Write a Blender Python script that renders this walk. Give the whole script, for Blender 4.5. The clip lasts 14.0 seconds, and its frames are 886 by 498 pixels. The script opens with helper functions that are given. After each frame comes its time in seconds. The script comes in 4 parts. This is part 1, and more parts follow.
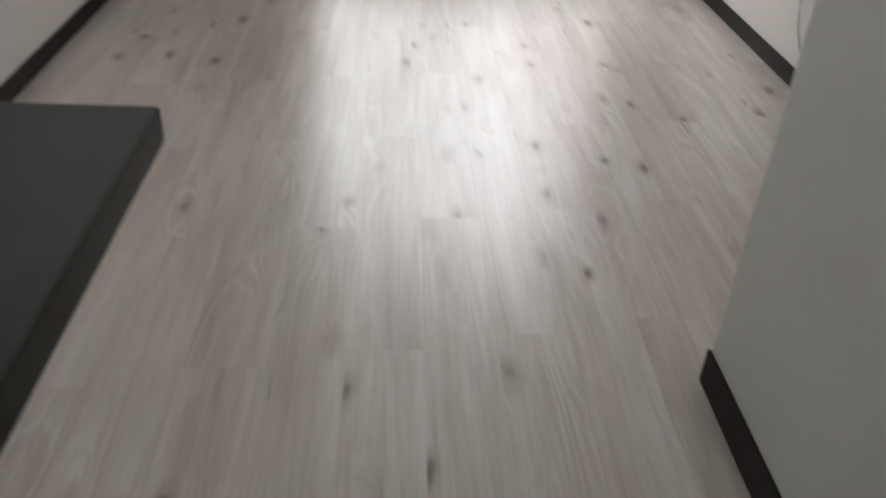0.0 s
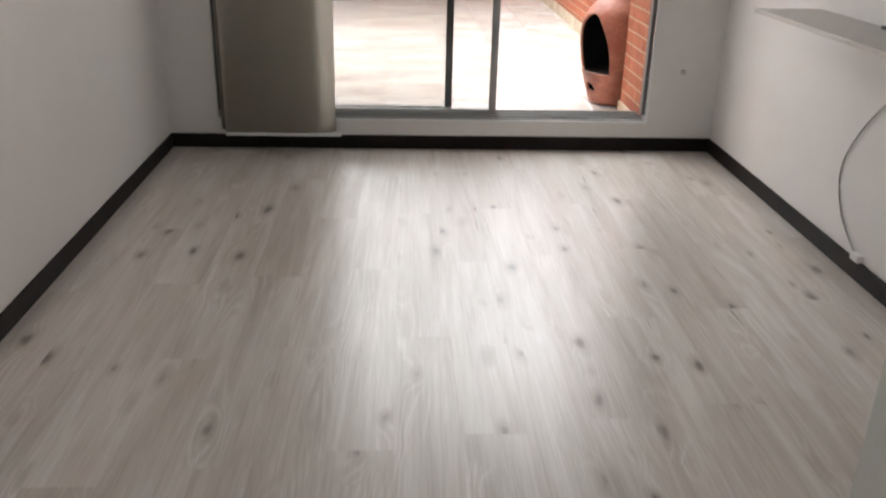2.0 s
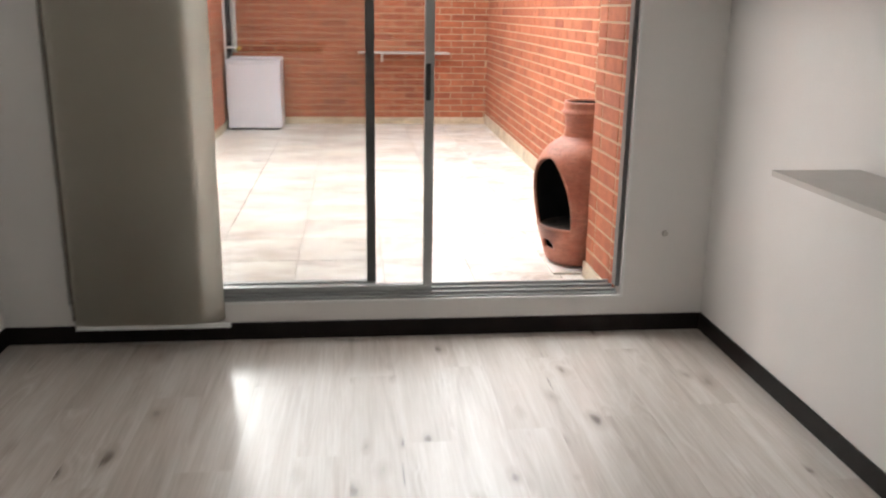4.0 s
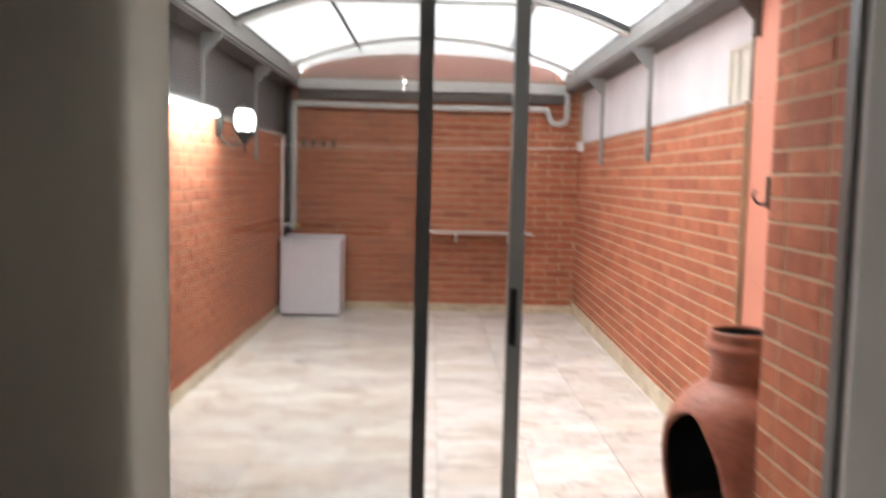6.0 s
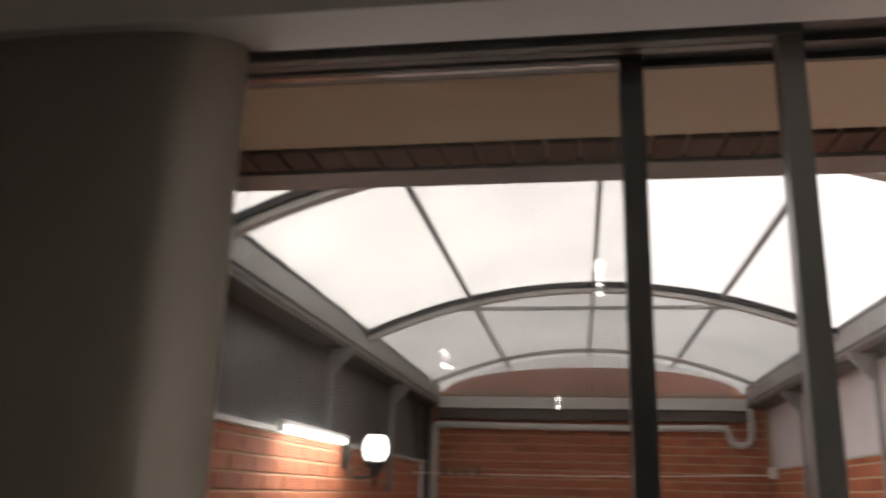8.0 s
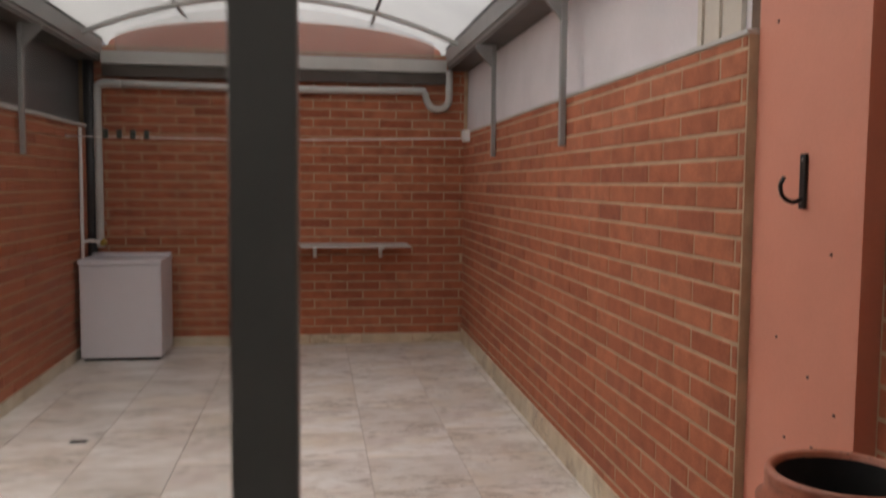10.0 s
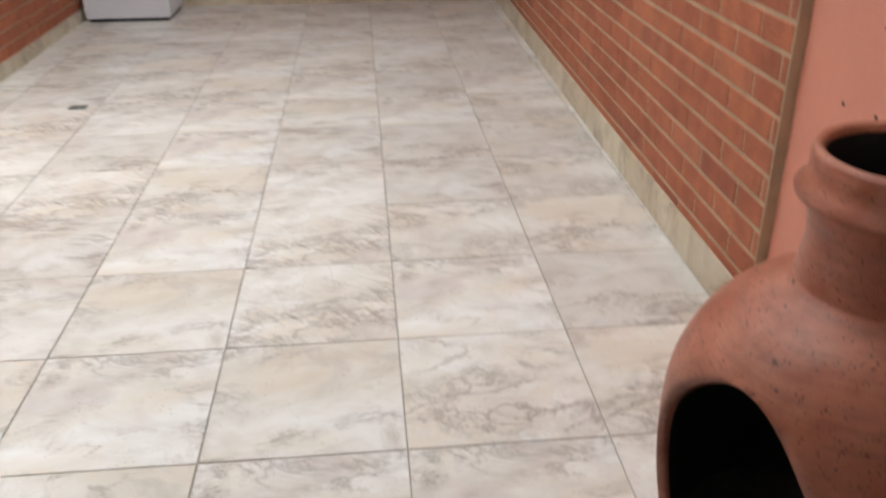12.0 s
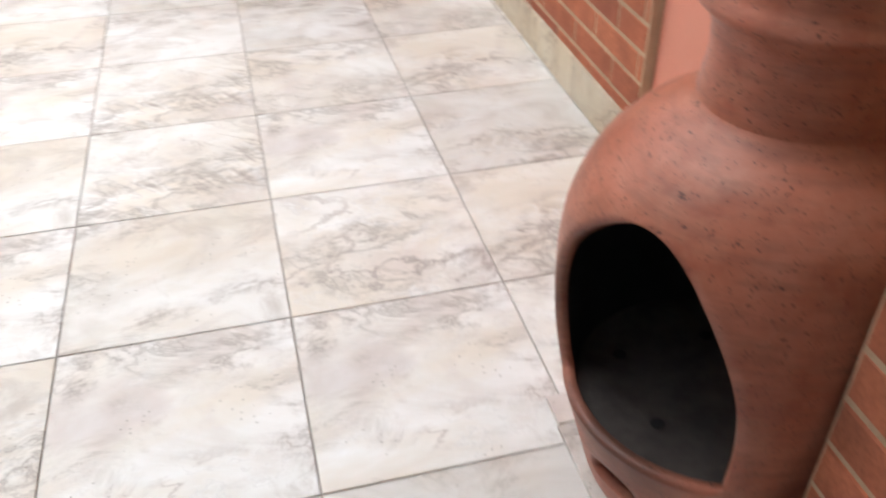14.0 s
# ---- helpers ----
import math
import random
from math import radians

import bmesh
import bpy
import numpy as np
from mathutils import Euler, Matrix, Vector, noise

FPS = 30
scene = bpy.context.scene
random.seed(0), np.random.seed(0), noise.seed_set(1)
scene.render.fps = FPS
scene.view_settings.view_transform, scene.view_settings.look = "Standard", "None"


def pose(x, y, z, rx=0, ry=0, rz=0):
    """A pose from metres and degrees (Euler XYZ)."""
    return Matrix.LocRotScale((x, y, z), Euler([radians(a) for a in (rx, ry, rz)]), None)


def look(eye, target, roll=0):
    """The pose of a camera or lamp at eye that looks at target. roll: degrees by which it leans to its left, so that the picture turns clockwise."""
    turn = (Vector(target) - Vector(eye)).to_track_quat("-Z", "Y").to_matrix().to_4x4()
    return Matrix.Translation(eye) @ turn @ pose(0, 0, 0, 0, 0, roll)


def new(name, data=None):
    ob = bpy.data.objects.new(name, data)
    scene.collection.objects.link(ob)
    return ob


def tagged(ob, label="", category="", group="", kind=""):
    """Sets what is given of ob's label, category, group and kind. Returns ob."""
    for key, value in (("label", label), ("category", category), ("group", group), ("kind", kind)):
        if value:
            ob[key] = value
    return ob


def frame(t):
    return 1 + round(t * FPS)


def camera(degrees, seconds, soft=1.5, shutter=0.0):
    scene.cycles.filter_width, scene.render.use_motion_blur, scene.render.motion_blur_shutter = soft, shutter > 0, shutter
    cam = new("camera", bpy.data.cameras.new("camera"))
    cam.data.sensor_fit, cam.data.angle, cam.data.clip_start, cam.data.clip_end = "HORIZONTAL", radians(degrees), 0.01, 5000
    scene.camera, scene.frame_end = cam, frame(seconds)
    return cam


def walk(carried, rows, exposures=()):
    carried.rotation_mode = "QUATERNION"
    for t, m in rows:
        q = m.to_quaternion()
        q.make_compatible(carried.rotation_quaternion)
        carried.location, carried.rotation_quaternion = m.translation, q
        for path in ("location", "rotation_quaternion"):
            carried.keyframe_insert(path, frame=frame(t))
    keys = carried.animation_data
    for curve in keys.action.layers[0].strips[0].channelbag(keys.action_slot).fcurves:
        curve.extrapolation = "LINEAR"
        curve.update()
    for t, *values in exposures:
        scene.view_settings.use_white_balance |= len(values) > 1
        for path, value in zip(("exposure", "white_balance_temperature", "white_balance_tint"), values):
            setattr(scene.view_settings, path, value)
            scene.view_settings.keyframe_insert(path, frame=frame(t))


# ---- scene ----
cam = camera(54.9, 14.0, 2.0, 0.5)
PATH = [
    (0, (-0.395, -0.008, 1.387), (-0.262, 1.668, 0.302), 3.7),
    (0.5, (-0.421, 0.005, 1.423), (-0.433, 1.775, 0.492), 2.9),
    (1, (-0.426, 0.044, 1.458), (-0.462, 1.854, 0.609), 1.6),
    (1.5, (-0.46, 0.111, 1.453), (-0.428, 1.928, 0.618), 1.0),
    (2, (-0.471, 0.253, 1.456), (-0.375, 2.093, 0.678), 1.4),
    (2.5, (-0.4, 0.508, 1.476), (-0.347, 2.386, 0.789), 2.2),
    (2.7, (-0.371, 0.609, 1.483), (-0.332, 2.497, 0.823), 2.0),
    (5, (-0.191, 2.25, 1.494), (0.129, 4.172, 1.041), -0.1),
    (5.5, (-0.146, 2.62, 1.514), (0.099, 4.571, 1.15), 0.9),
    (6, (-0.167, 2.95, 1.566), (-0.14, 4.943, 1.4), 1.4),
    (6.5, (-0.287, 3.257, 1.614), (-0.491, 5.246, 1.65), -0.1),
    (7, (-0.315, 3.491, 1.677), (-0.809, 5.415, 1.909), -0.0),
    (7.5, (-0.279, 3.722, 1.698), (-0.832, 5.594, 2.132), 1.9),
    (8, (-0.3, 3.937, 1.7), (-0.607, 5.836, 2.248), 1.5),
    (8.5, (-0.267, 4.204, 1.695), (-0.184, 6.143, 2.179), -0.2),
    (9, (-0.135, 4.423, 1.639), (0.136, 6.386, 1.904), -0.4),
    (9.2, (-0.077, 4.502, 1.61), (0.228, 6.471, 1.782), -0.3),
    (11.3, (0.28, 5.061, 1.455), (0.441, 6.949, 0.815), 2.0),
    (11.5, (0.301, 5.081, 1.45), (0.422, 6.942, 0.729), 1.8),
    (12, (0.317, 5.159, 1.404), (0.477, 6.941, 0.509), -0.5),
    (12.5, (0.313, 5.197, 1.352), (0.698, 6.835, 0.271), -2.5),
    (13, (0.322, 5.231, 1.321), (0.835, 6.74, 0.112), -3.0),
    (13.5, (0.329, 5.25, 1.333), (0.845, 6.719, 0.078), -2.5),
    (14, (0.351, 5.3, 1.324), (0.743, 6.851, 0.124), -0.4),
]
EXPOSURES = [(0.0, 2.8, 6200, 8), (1.0, 2.75, 6250, 8), (2.0, 2.85, 6300, 9), (2.7, 2.9, 6350, 9), (5.0, 2.6, 6400, 8), (5.5, 2.4, 6350, 9), (6.0, 2.2, 6420, 10), (6.5, 1.65, 6800, 12), (7.0, 1.2, 6950, 14), (7.5, 1.15, 7000, 15),
             (8.0, 0.85, 7050, 16), (8.5, 0.6, 7050, 16), (9.0, 0.25, 7150, 17), (9.2, 0.25, 7150, 17), (11.3, 1.6, 6300, 5), (12.0, 1.28, 6300, 5), (12.7, 1.48, 6100, 6), (13.4, 1.56, 6050, 6), (14.0, 1.72, 6050, 6)]
walk(cam, [(t, look(eye, target, roll)) for t, eye, target, roll in PATH], EXPOSURES)



# ---- world, sun ----
world = bpy.data.worlds.new("world")
scene.world = world
world.use_nodes = True
wn, wl = world.node_tree.nodes, world.node_tree.links
wn.clear()
sky = wn.new("ShaderNodeTexSky")
sky.sky_type, sky.sun_disc = "NISHITA", False
sky.sun_elevation, sky.sun_rotation = radians(63), radians(-49)
sky.air_density, sky.dust_density, sky.ozone_density = 1.0, 4.0, 1.0
pale = wn.new("ShaderNodeHueSaturation")
pale.inputs["Saturation"].default_value = 0.3
bg = wn.new("ShaderNodeBackground")
bg.inputs["Strength"].default_value = 0.15
wo = wn.new("ShaderNodeOutputWorld")
wl.new(sky.outputs[0], pale.inputs["Color"])
wl.new(pale.outputs[0], bg.inputs["Color"])
wl.new(bg.outputs[0], wo.inputs["Surface"])
sun_data = bpy.data.lights.new("sun", "SUN")
sun_data.energy, sun_data.angle, sun_data.color = 1.5, radians(15), (1.0, 0.97, 0.93)
sun = new("sun", sun_data)
sun.matrix_world = look((-4.0, 10.5, 12.0), (0.6, 6.5, 0.0))


LIGHTS_XY = ((-1.05, 1.97), (-0.46, -0.37), (-0.22, 3.85))
for (lx, ly), watts in zip(LIGHTS_XY, (1.15, 0.25, 0.14)):
    ld = bpy.data.lights.new("ceiling_bulb", "POINT")
    ld.energy, ld.shadow_soft_size, ld.color = watts, 0.01, (1.0, 0.985, 0.97)
    new("ceiling_bulb", ld).location = (lx, ly, 2.395)


# added area lamp in the door's opening, topping up the patio's daylight
dl = bpy.data.lights.new("door_daylight_fill", "AREA")
dl.shape, dl.size, dl.size_y, dl.energy, dl.color = "RECTANGLE", 1.80, 2.20, 2.0, (1.0, 0.985, 0.955)
new("door_daylight_fill", dl).matrix_world = look((0.07, 5.235, 1.35), (0.07, 0.0, 1.35))
# the lit bulkhead lamp on the patio wall
fl = bpy.data.lights.new("bulkhead_light", "AREA")
fl.shape, fl.size, fl.size_y, fl.energy, fl.color = "RECTANGLE", 1.15, 0.08, 9.0, (1.0, 0.99, 0.95)
new("bulkhead_light", fl).matrix_world = Matrix.Translation((-1.56, 8.66, 1.985)) @ pose(0, 0, 0, 0, 15, 0) @ pose(0, 0, 0, 0, 0, 90)


# ---- materials ----
def material(name):
    m = bpy.data.materials.new(name)
    m.use_nodes = True
    nt = m.node_tree
    return m, nt, nt.nodes["Principled BSDF"]


def node(nt, kind, **inputs):
    n = nt.nodes.new(kind)
    for k, v in inputs.items():
        n.inputs[k.replace("_", " ")].default_value = v
    return n


def ramp(nt, src, stops):
    r = nt.nodes.new("ShaderNodeValToRGB")
    e = r.color_ramp.elements
    while len(e) < len(stops):
        e.new(0.5)
    for el, (p, c) in zip(e, stops):
        el.position, el.color = p, (*c, 1)
    nt.links.new(src, r.inputs["Fac"])
    return r.outputs["Color"]


def mix(nt, fac, a, b, blend="MIX"):
    m = nt.nodes.new("ShaderNodeMix")
    m.data_type, m.blend_type = "RGBA", blend
    for sock, v in ((m.inputs[0], fac), (m.inputs[6], a), (m.inputs[7], b)):
        if hasattr(v, "links"):
            nt.links.new(v, sock)
        elif isinstance(v, (int, float)):
            sock.default_value = v
        else:
            sock.default_value = (*v, 1)
    return m.outputs[2]


def math_node(nt, op, a, b=0.0):
    m = nt.nodes.new("ShaderNodeMath")
    m.operation = op
    for sock, v in zip(m.inputs, (a, b)):
        if hasattr(v, "links"):
            nt.links.new(v, sock)
        else:
            sock.default_value = v
    return m.outputs[0]


def coords(nt, scale=(1, 1, 1), per_object=0.0, per_island=0.0):
    """Positions in metres, scaled; each object, or each loose piece, may take its own stretch of the pattern."""
    geo = nt.nodes.new("ShaderNodeNewGeometry")
    src = geo.outputs["Position"]
    for amount, out in ((per_object, None), (per_island, geo.outputs["Random Per Island"])):
        if amount:
            if out is None:
                out = nt.nodes.new("ShaderNodeObjectInfo").outputs["Random"]
            comb = nt.nodes.new("ShaderNodeCombineXYZ")
            for i, f in enumerate((1.0, 1.7, 0.6)):
                nt.links.new(math_node(nt, "MULTIPLY", out, amount * f), comb.inputs[i])
            add = nt.nodes.new("ShaderNodeVectorMath")
            nt.links.new(src, add.inputs[0])
            nt.links.new(comb.outputs[0], add.inputs[1])
            src = add.outputs[0]
    mp = nt.nodes.new("ShaderNodeMapping")
    mp.inputs["Scale"].default_value = scale
    nt.links.new(src, mp.inputs["Vector"])
    return mp.outputs[0]


def noise_tex(nt, vec, scale, detail=4.0, rough=0.55, distort=0.0):
    n = node(nt, "ShaderNodeTexNoise", Scale=scale, Detail=detail, Roughness=rough, Distortion=distort)
    nt.links.new(vec, n.inputs["Vector"])
    return n.outputs["Fac"]


def bump(nt, bsdf, height, strength, distance):
    b = node(nt, "ShaderNodeBump", Strength=strength, Distance=distance)
    nt.links.new(height, b.inputs["Height"])
    nt.links.new(b.outputs[0], bsdf.inputs["Normal"])


def plain(name, color, rough=0.5, metal=0.0, vary=0.08, scale=6.0, relief=0.0, fine=60.0):
    """A painted, moulded or metal surface with soft blotches and a fine grain."""
    m, nt, b = material(name)
    vec = coords(nt)
    lo, hi = [c * (1 - vary) for c in color], [min(1, c * (1 + vary)) for c in color]
    big = ramp(nt, noise_tex(nt, vec, scale), [(0.3, lo), (0.7, hi)])
    fin = noise_tex(nt, vec, fine, 3.0)
    nt.links.new(mix(nt, 0.12, big, ramp(nt, fin, [(0.3, [c * 0.8 for c in lo]), (0.7, hi)])), b.inputs["Base Color"])
    b.inputs["Roughness"].default_value, b.inputs["Metallic"].default_value = rough, metal
    if relief:
        bump(nt, b, fin, 0.4, relief)
    return m


wall_paint = plain("white_wall_paint", (0.74, 0.72, 0.70), 0.55, vary=0.03, scale=1.2, relief=0.0012, fine=180)
partition_paint = plain("pale_grey_paint", (0.66, 0.67, 0.64), 0.5, vary=0.03, scale=1.2, relief=0.0012, fine=180)
ceiling_paint = plain("ceiling_paint", (0.76, 0.74, 0.71), 0.7, vary=0.03, scale=1.0, relief=0.001, fine=150)
dark_wood = plain("dark_stained_wood", (0.010, 0.0065, 0.0055), 0.55, vary=0.4, scale=9.0, relief=0.0006)
dark_wood.node_tree.nodes["Principled BSDF"].inputs["Specular IOR Level"].default_value = 0.2
laminate_top = plain("dark_grey_laminate", (0.033, 0.032, 0.027), 0.5, vary=0.15, scale=14.0)
laminate_top.node_tree.nodes["Principled BSDF"].inputs["Specular IOR Level"].default_value = 0.25
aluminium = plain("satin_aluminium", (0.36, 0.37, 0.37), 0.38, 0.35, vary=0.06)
# darker copy of the aluminium, with shade put into its colour
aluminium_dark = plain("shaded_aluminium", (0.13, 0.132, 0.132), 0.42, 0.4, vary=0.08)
black_plastic = plain("black_plastic", (0.012, 0.012, 0.012), 0.4, vary=0.1)
white_plastic = plain("white_plastic", (0.78, 0.78, 0.77), 0.35, vary=0.02)
white_enamel = plain("white_enamel", (0.72, 0.72, 0.78), 0.28, vary=0.02, scale=2.0)
blind_fabric = plain("blind_fabric", (0.58, 0.55, 0.495), 0.85, vary=0.04, scale=2.0, relief=0.0008, fine=400)
fnt = blind_fabric.node_tree
sheer = node(fnt, "ShaderNodeBsdfTranslucent", Color=(0.95, 0.93, 0.88, 1))
weave = fnt.nodes.new("ShaderNodeMixShader")
weave.inputs[0].default_value = 0.76
fnt.links.new(fnt.nodes["Principled BSDF"].outputs[0], weave.inputs[1])
fnt.links.new(sheer.outputs[0], weave.inputs[2])
fnt.links.new(weave.outputs[0], fnt.nodes["Material Output"].inputs["Surface"])
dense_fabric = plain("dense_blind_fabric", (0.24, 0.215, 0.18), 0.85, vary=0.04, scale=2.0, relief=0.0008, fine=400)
shelf_board = plain("grey_shelf_board", (0.50, 0.47, 0.44), 0.45, vary=0.05)
steel_grey = plain("grey_painted_steel", (0.30, 0.30, 0.295), 0.45, 0.2, vary=0.10, scale=5.0)
pvc_grey = plain("grey_pvc", (0.50, 0.50, 0.48), 0.4, vary=0.06)
pvc_black = plain("black_pipe", (0.02, 0.02, 0.022), 0.4, vary=0.2)
salmon_paint = plain("salmon_wall_paint", (0.66, 0.275, 0.195), 0.6, vary=0.05, scale=2.5, relief=0.0018, fine=90)
vent_paint = plain("pale_vent_paint", (0.60, 0.555, 0.48), 0.55, vary=0.06)
# brown steel whose dark colour holds the shade under the roof's edge
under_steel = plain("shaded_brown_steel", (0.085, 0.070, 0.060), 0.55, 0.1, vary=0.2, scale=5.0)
white_render = plain("white_rendered_wall", (0.70, 0.67, 0.69), 0.75, vary=0.08, scale=2.0, relief=0.0015, fine=70)
grey_sheet = plain("dark_grey_sheet", (0.12, 0.12, 0.125), 0.3, vary=0.15, scale=2.0)
cream_paint = plain("cream_soffit_paint", (0.84, 0.72, 0.56), 0.7, vary=0.05, scale=2.0, relief=0.001)
mortar = plain("mortar", (0.46, 0.340, 0.225), 0.9, vary=0.18, scale=9.0, relief=0.003, fine=120)
grout = plain("floor_grout", (0.41, 0.37, 0.33), 0.9, vary=0.15, scale=12.0)
soot = plain("soot", (0.012, 0.011, 0.011), 0.95, vary=0.4, scale=12.0)
ash = plain("ash_floor", (0.055, 0.045, 0.041), 0.95, vary=0.35, scale=18.0, relief=0.002)
brass = plain("brass_valve", (0.55, 0.38, 0.08), 0.35, 0.6)
lamp_iron = plain("black_lamp_iron", (0.02, 0.025, 0.023), 0.35, 0.6, vary=0.3)
rope_white = plain("white_cord", (0.75, 0.72, 0.70), 0.7)
peg_dark = plain("dark_green_peg", (0.03, 0.05, 0.045), 0.5)
cable_grey = plain("grey_cable", (0.36, 0.35, 0.33), 0.5)


def brick_material():
    m, nt, b = material("red_brick")
    info = nt.nodes.new("ShaderNodeObjectInfo")
    geo = nt.nodes.new("ShaderNodeNewGeometry")
    rnd = math_node(nt, "FRACT", math_node(nt, "ADD", info.outputs["Random"], geo.outputs["Random Per Island"]))
    tone = ramp(nt, rnd, [(0.0, (0.32, 0.098, 0.052)), (0.15, (0.39, 0.124, 0.062)), (0.6, (0.43, 0.142, 0.070)), (0.92, (0.47, 0.168, 0.088)), (1.0, (0.35, 0.115, 0.066))])
    vec = coords(nt, (1, 1, 1), 7.0)
    fire = ramp(nt, noise_tex(nt, vec, 11.0, 5.0), [(0.3, (0.75, 0.72, 0.70)), (0.65, (1.08, 1.05, 1.0))])
    grain = ramp(nt, noise_tex(nt, vec, 140.0, 3.0), [(0.35, (0.82, 0.8, 0.8)), (0.6, (1.05, 1.05, 1.05))])
    col = mix(nt, 1.0, mix(nt, 1.0, tone, fire, "MULTIPLY"), grain, "MULTIPLY")
    nt.links.new(col, b.inputs["Base Color"])
    b.inputs["Roughness"].default_value = 0.8
    bump(nt, b, noise_tex(nt, vec, 90.0, 5.0), 0.5, 0.002)
    return m


def local_coords(nt, designs, scale=(1, 1, 1)):
    """Places within each piece; a piece takes one of a few printed designs."""
    pick = math_node(nt, "FLOOR", math_node(nt, "MULTIPLY", nt.nodes.new("ShaderNodeObjectInfo").outputs["Random"], designs))
    comb = nt.nodes.new("ShaderNodeCombineXYZ")
    for i, f in enumerate((3.7, 5.3, 2.1)):
        nt.links.new(math_node(nt, "MULTIPLY", pick, f), comb.inputs[i])
    add = nt.nodes.new("ShaderNodeVectorMath")
    nt.links.new(nt.nodes.new("ShaderNodeTexCoord").outputs["Object"], add.inputs[0])
    nt.links.new(comb.outputs[0], add.inputs[1])
    mp = nt.nodes.new("ShaderNodeMapping")
    mp.inputs["Scale"].default_value = scale
    nt.links.new(add.outputs[0], mp.inputs["Vector"])
    return mp.outputs[0]


def grey(v):
    return (v, v, v)


def tile_material(name, dim=1.0):
    """Cream glazed stoneware, a few printed designs: clouds, agate bands, torn brown veins and pits."""
    m, nt, b = material(name)

    def tone(r, g, bl):
        return (r * dim, g * dim, bl * dim)

    vec = local_coords(nt, 11, (0.85, 1.3, 1.0))
    cloud = noise_tex(nt, vec, 3.4, 7.0, 0.62, 0.7)
    base = ramp(nt, cloud, [(0.30, tone(0.56, 0.51, 0.47)), (0.42, tone(0.70, 0.665, 0.63)), (0.54, tone(0.79, 0.77, 0.75)), (0.68, tone(0.85, 0.845, 0.84))])
    cream = noise_tex(nt, vec, 2.1, 4.0, 0.6, 0.5)
    base = mix(nt, ramp(nt, cream, [(0.44, grey(0)), (0.62, grey(0.68))]), base, tone(0.70, 0.62, 0.52))
    rose = noise_tex(nt, local_coords(nt, 11, (1.1, 0.9, 3.0)), 2.7, 4.0, 0.6, 0.4)
    base = mix(nt, ramp(nt, rose, [(0.52, grey(0)), (0.68, grey(0.55))]), base, tone(0.55, 0.475, 0.455))
    swell = noise_tex(nt, vec, 1.25, 9.0, 0.60, 0.5)
    zone = ramp(nt, noise_tex(nt, vec, 1.9, 3.0, 0.55), [(0.50, grey(0)), (0.60, grey(1))])
    for count, low, high, strength, ink in ((13.0, 0.0, 0.13, 0.68, tone(0.40, 0.335, 0.305)), (23.0, 0.0, 0.10, 0.55, tone(0.34, 0.285, 0.26)), (11.0, 0.36, 0.5, 0.6, tone(0.86, 0.85, 0.84))):
        band = math_node(nt, "ABSOLUTE", math_node(nt, "SUBTRACT", math_node(nt, "FRACT", math_node(nt, "MULTIPLY", swell, count)), 0.5))
        stops = [(low, grey(strength)), (high, grey(0))] if low == 0.0 else [(low, grey(0)), (high, grey(strength))]
        base = mix(nt, mix(nt, 1.0, ramp(nt, band, stops), zone, "MULTIPLY"), base, ink)
    tear = noise_tex(nt, vec, 5.5, 9.0, 0.70, 0.5)
    rim = math_node(nt, "ABSOLUTE", math_node(nt, "SUBTRACT", tear, 0.5))
    torn = ramp(nt, noise_tex(nt, vec, 2.6, 3.0, 0.5, 0.4), [(0.49, grey(0)), (0.60, grey(0.9))])
    base = mix(nt, mix(nt, 1.0, ramp(nt, rim, [(0.0, grey(0.8)), (0.018, grey(0.36)), (0.08, grey(0))]), torn, "MULTIPLY"), base, tone(0.27, 0.225, 0.195))
    smoke = noise_tex(nt, vec, 5.5, 8.0, 0.72, 0.6)
    base = mix(nt, ramp(nt, smoke, [(0.54, grey(0)), (0.70, grey(0.65))]), base, tone(0.46, 0.40, 0.36))
    pits = node(nt, "ShaderNodeTexVoronoi", Scale=55.0)
    nt.links.new(vec, pits.inputs["Vector"])
    spot = math_node(nt, "MULTIPLY", math_node(nt, "LESS_THAN", pits.outputs["Distance"], 0.14), math_node(nt, "GREATER_THAN", noise_tex(nt, vec, 6.0, 2.0), 0.56))
    base = mix(nt, math_node(nt, "MULTIPLY", spot, 0.6), base, tone(0.30, 0.26, 0.23))
    lot = ramp(nt, nt.nodes.new("ShaderNodeObjectInfo").outputs["Random"], [(0.0, (0.90, 0.895, 0.89)), (0.5, (1.0, 0.99, 0.97)), (1.0, (1.04, 1.045, 1.05))])
    base = mix(nt, 1.0, base, lot, "MULTIPLY")
    if dim < 1:
        base = mix(nt, 1.0, base, (1.0, 0.92, 0.74), "MULTIPLY")
    nt.links.new(base, b.inputs["Base Color"])
    b.inputs["Roughness"].default_value = 0.40
    bump(nt, b, cloud, 0.3, 0.003)
    return m


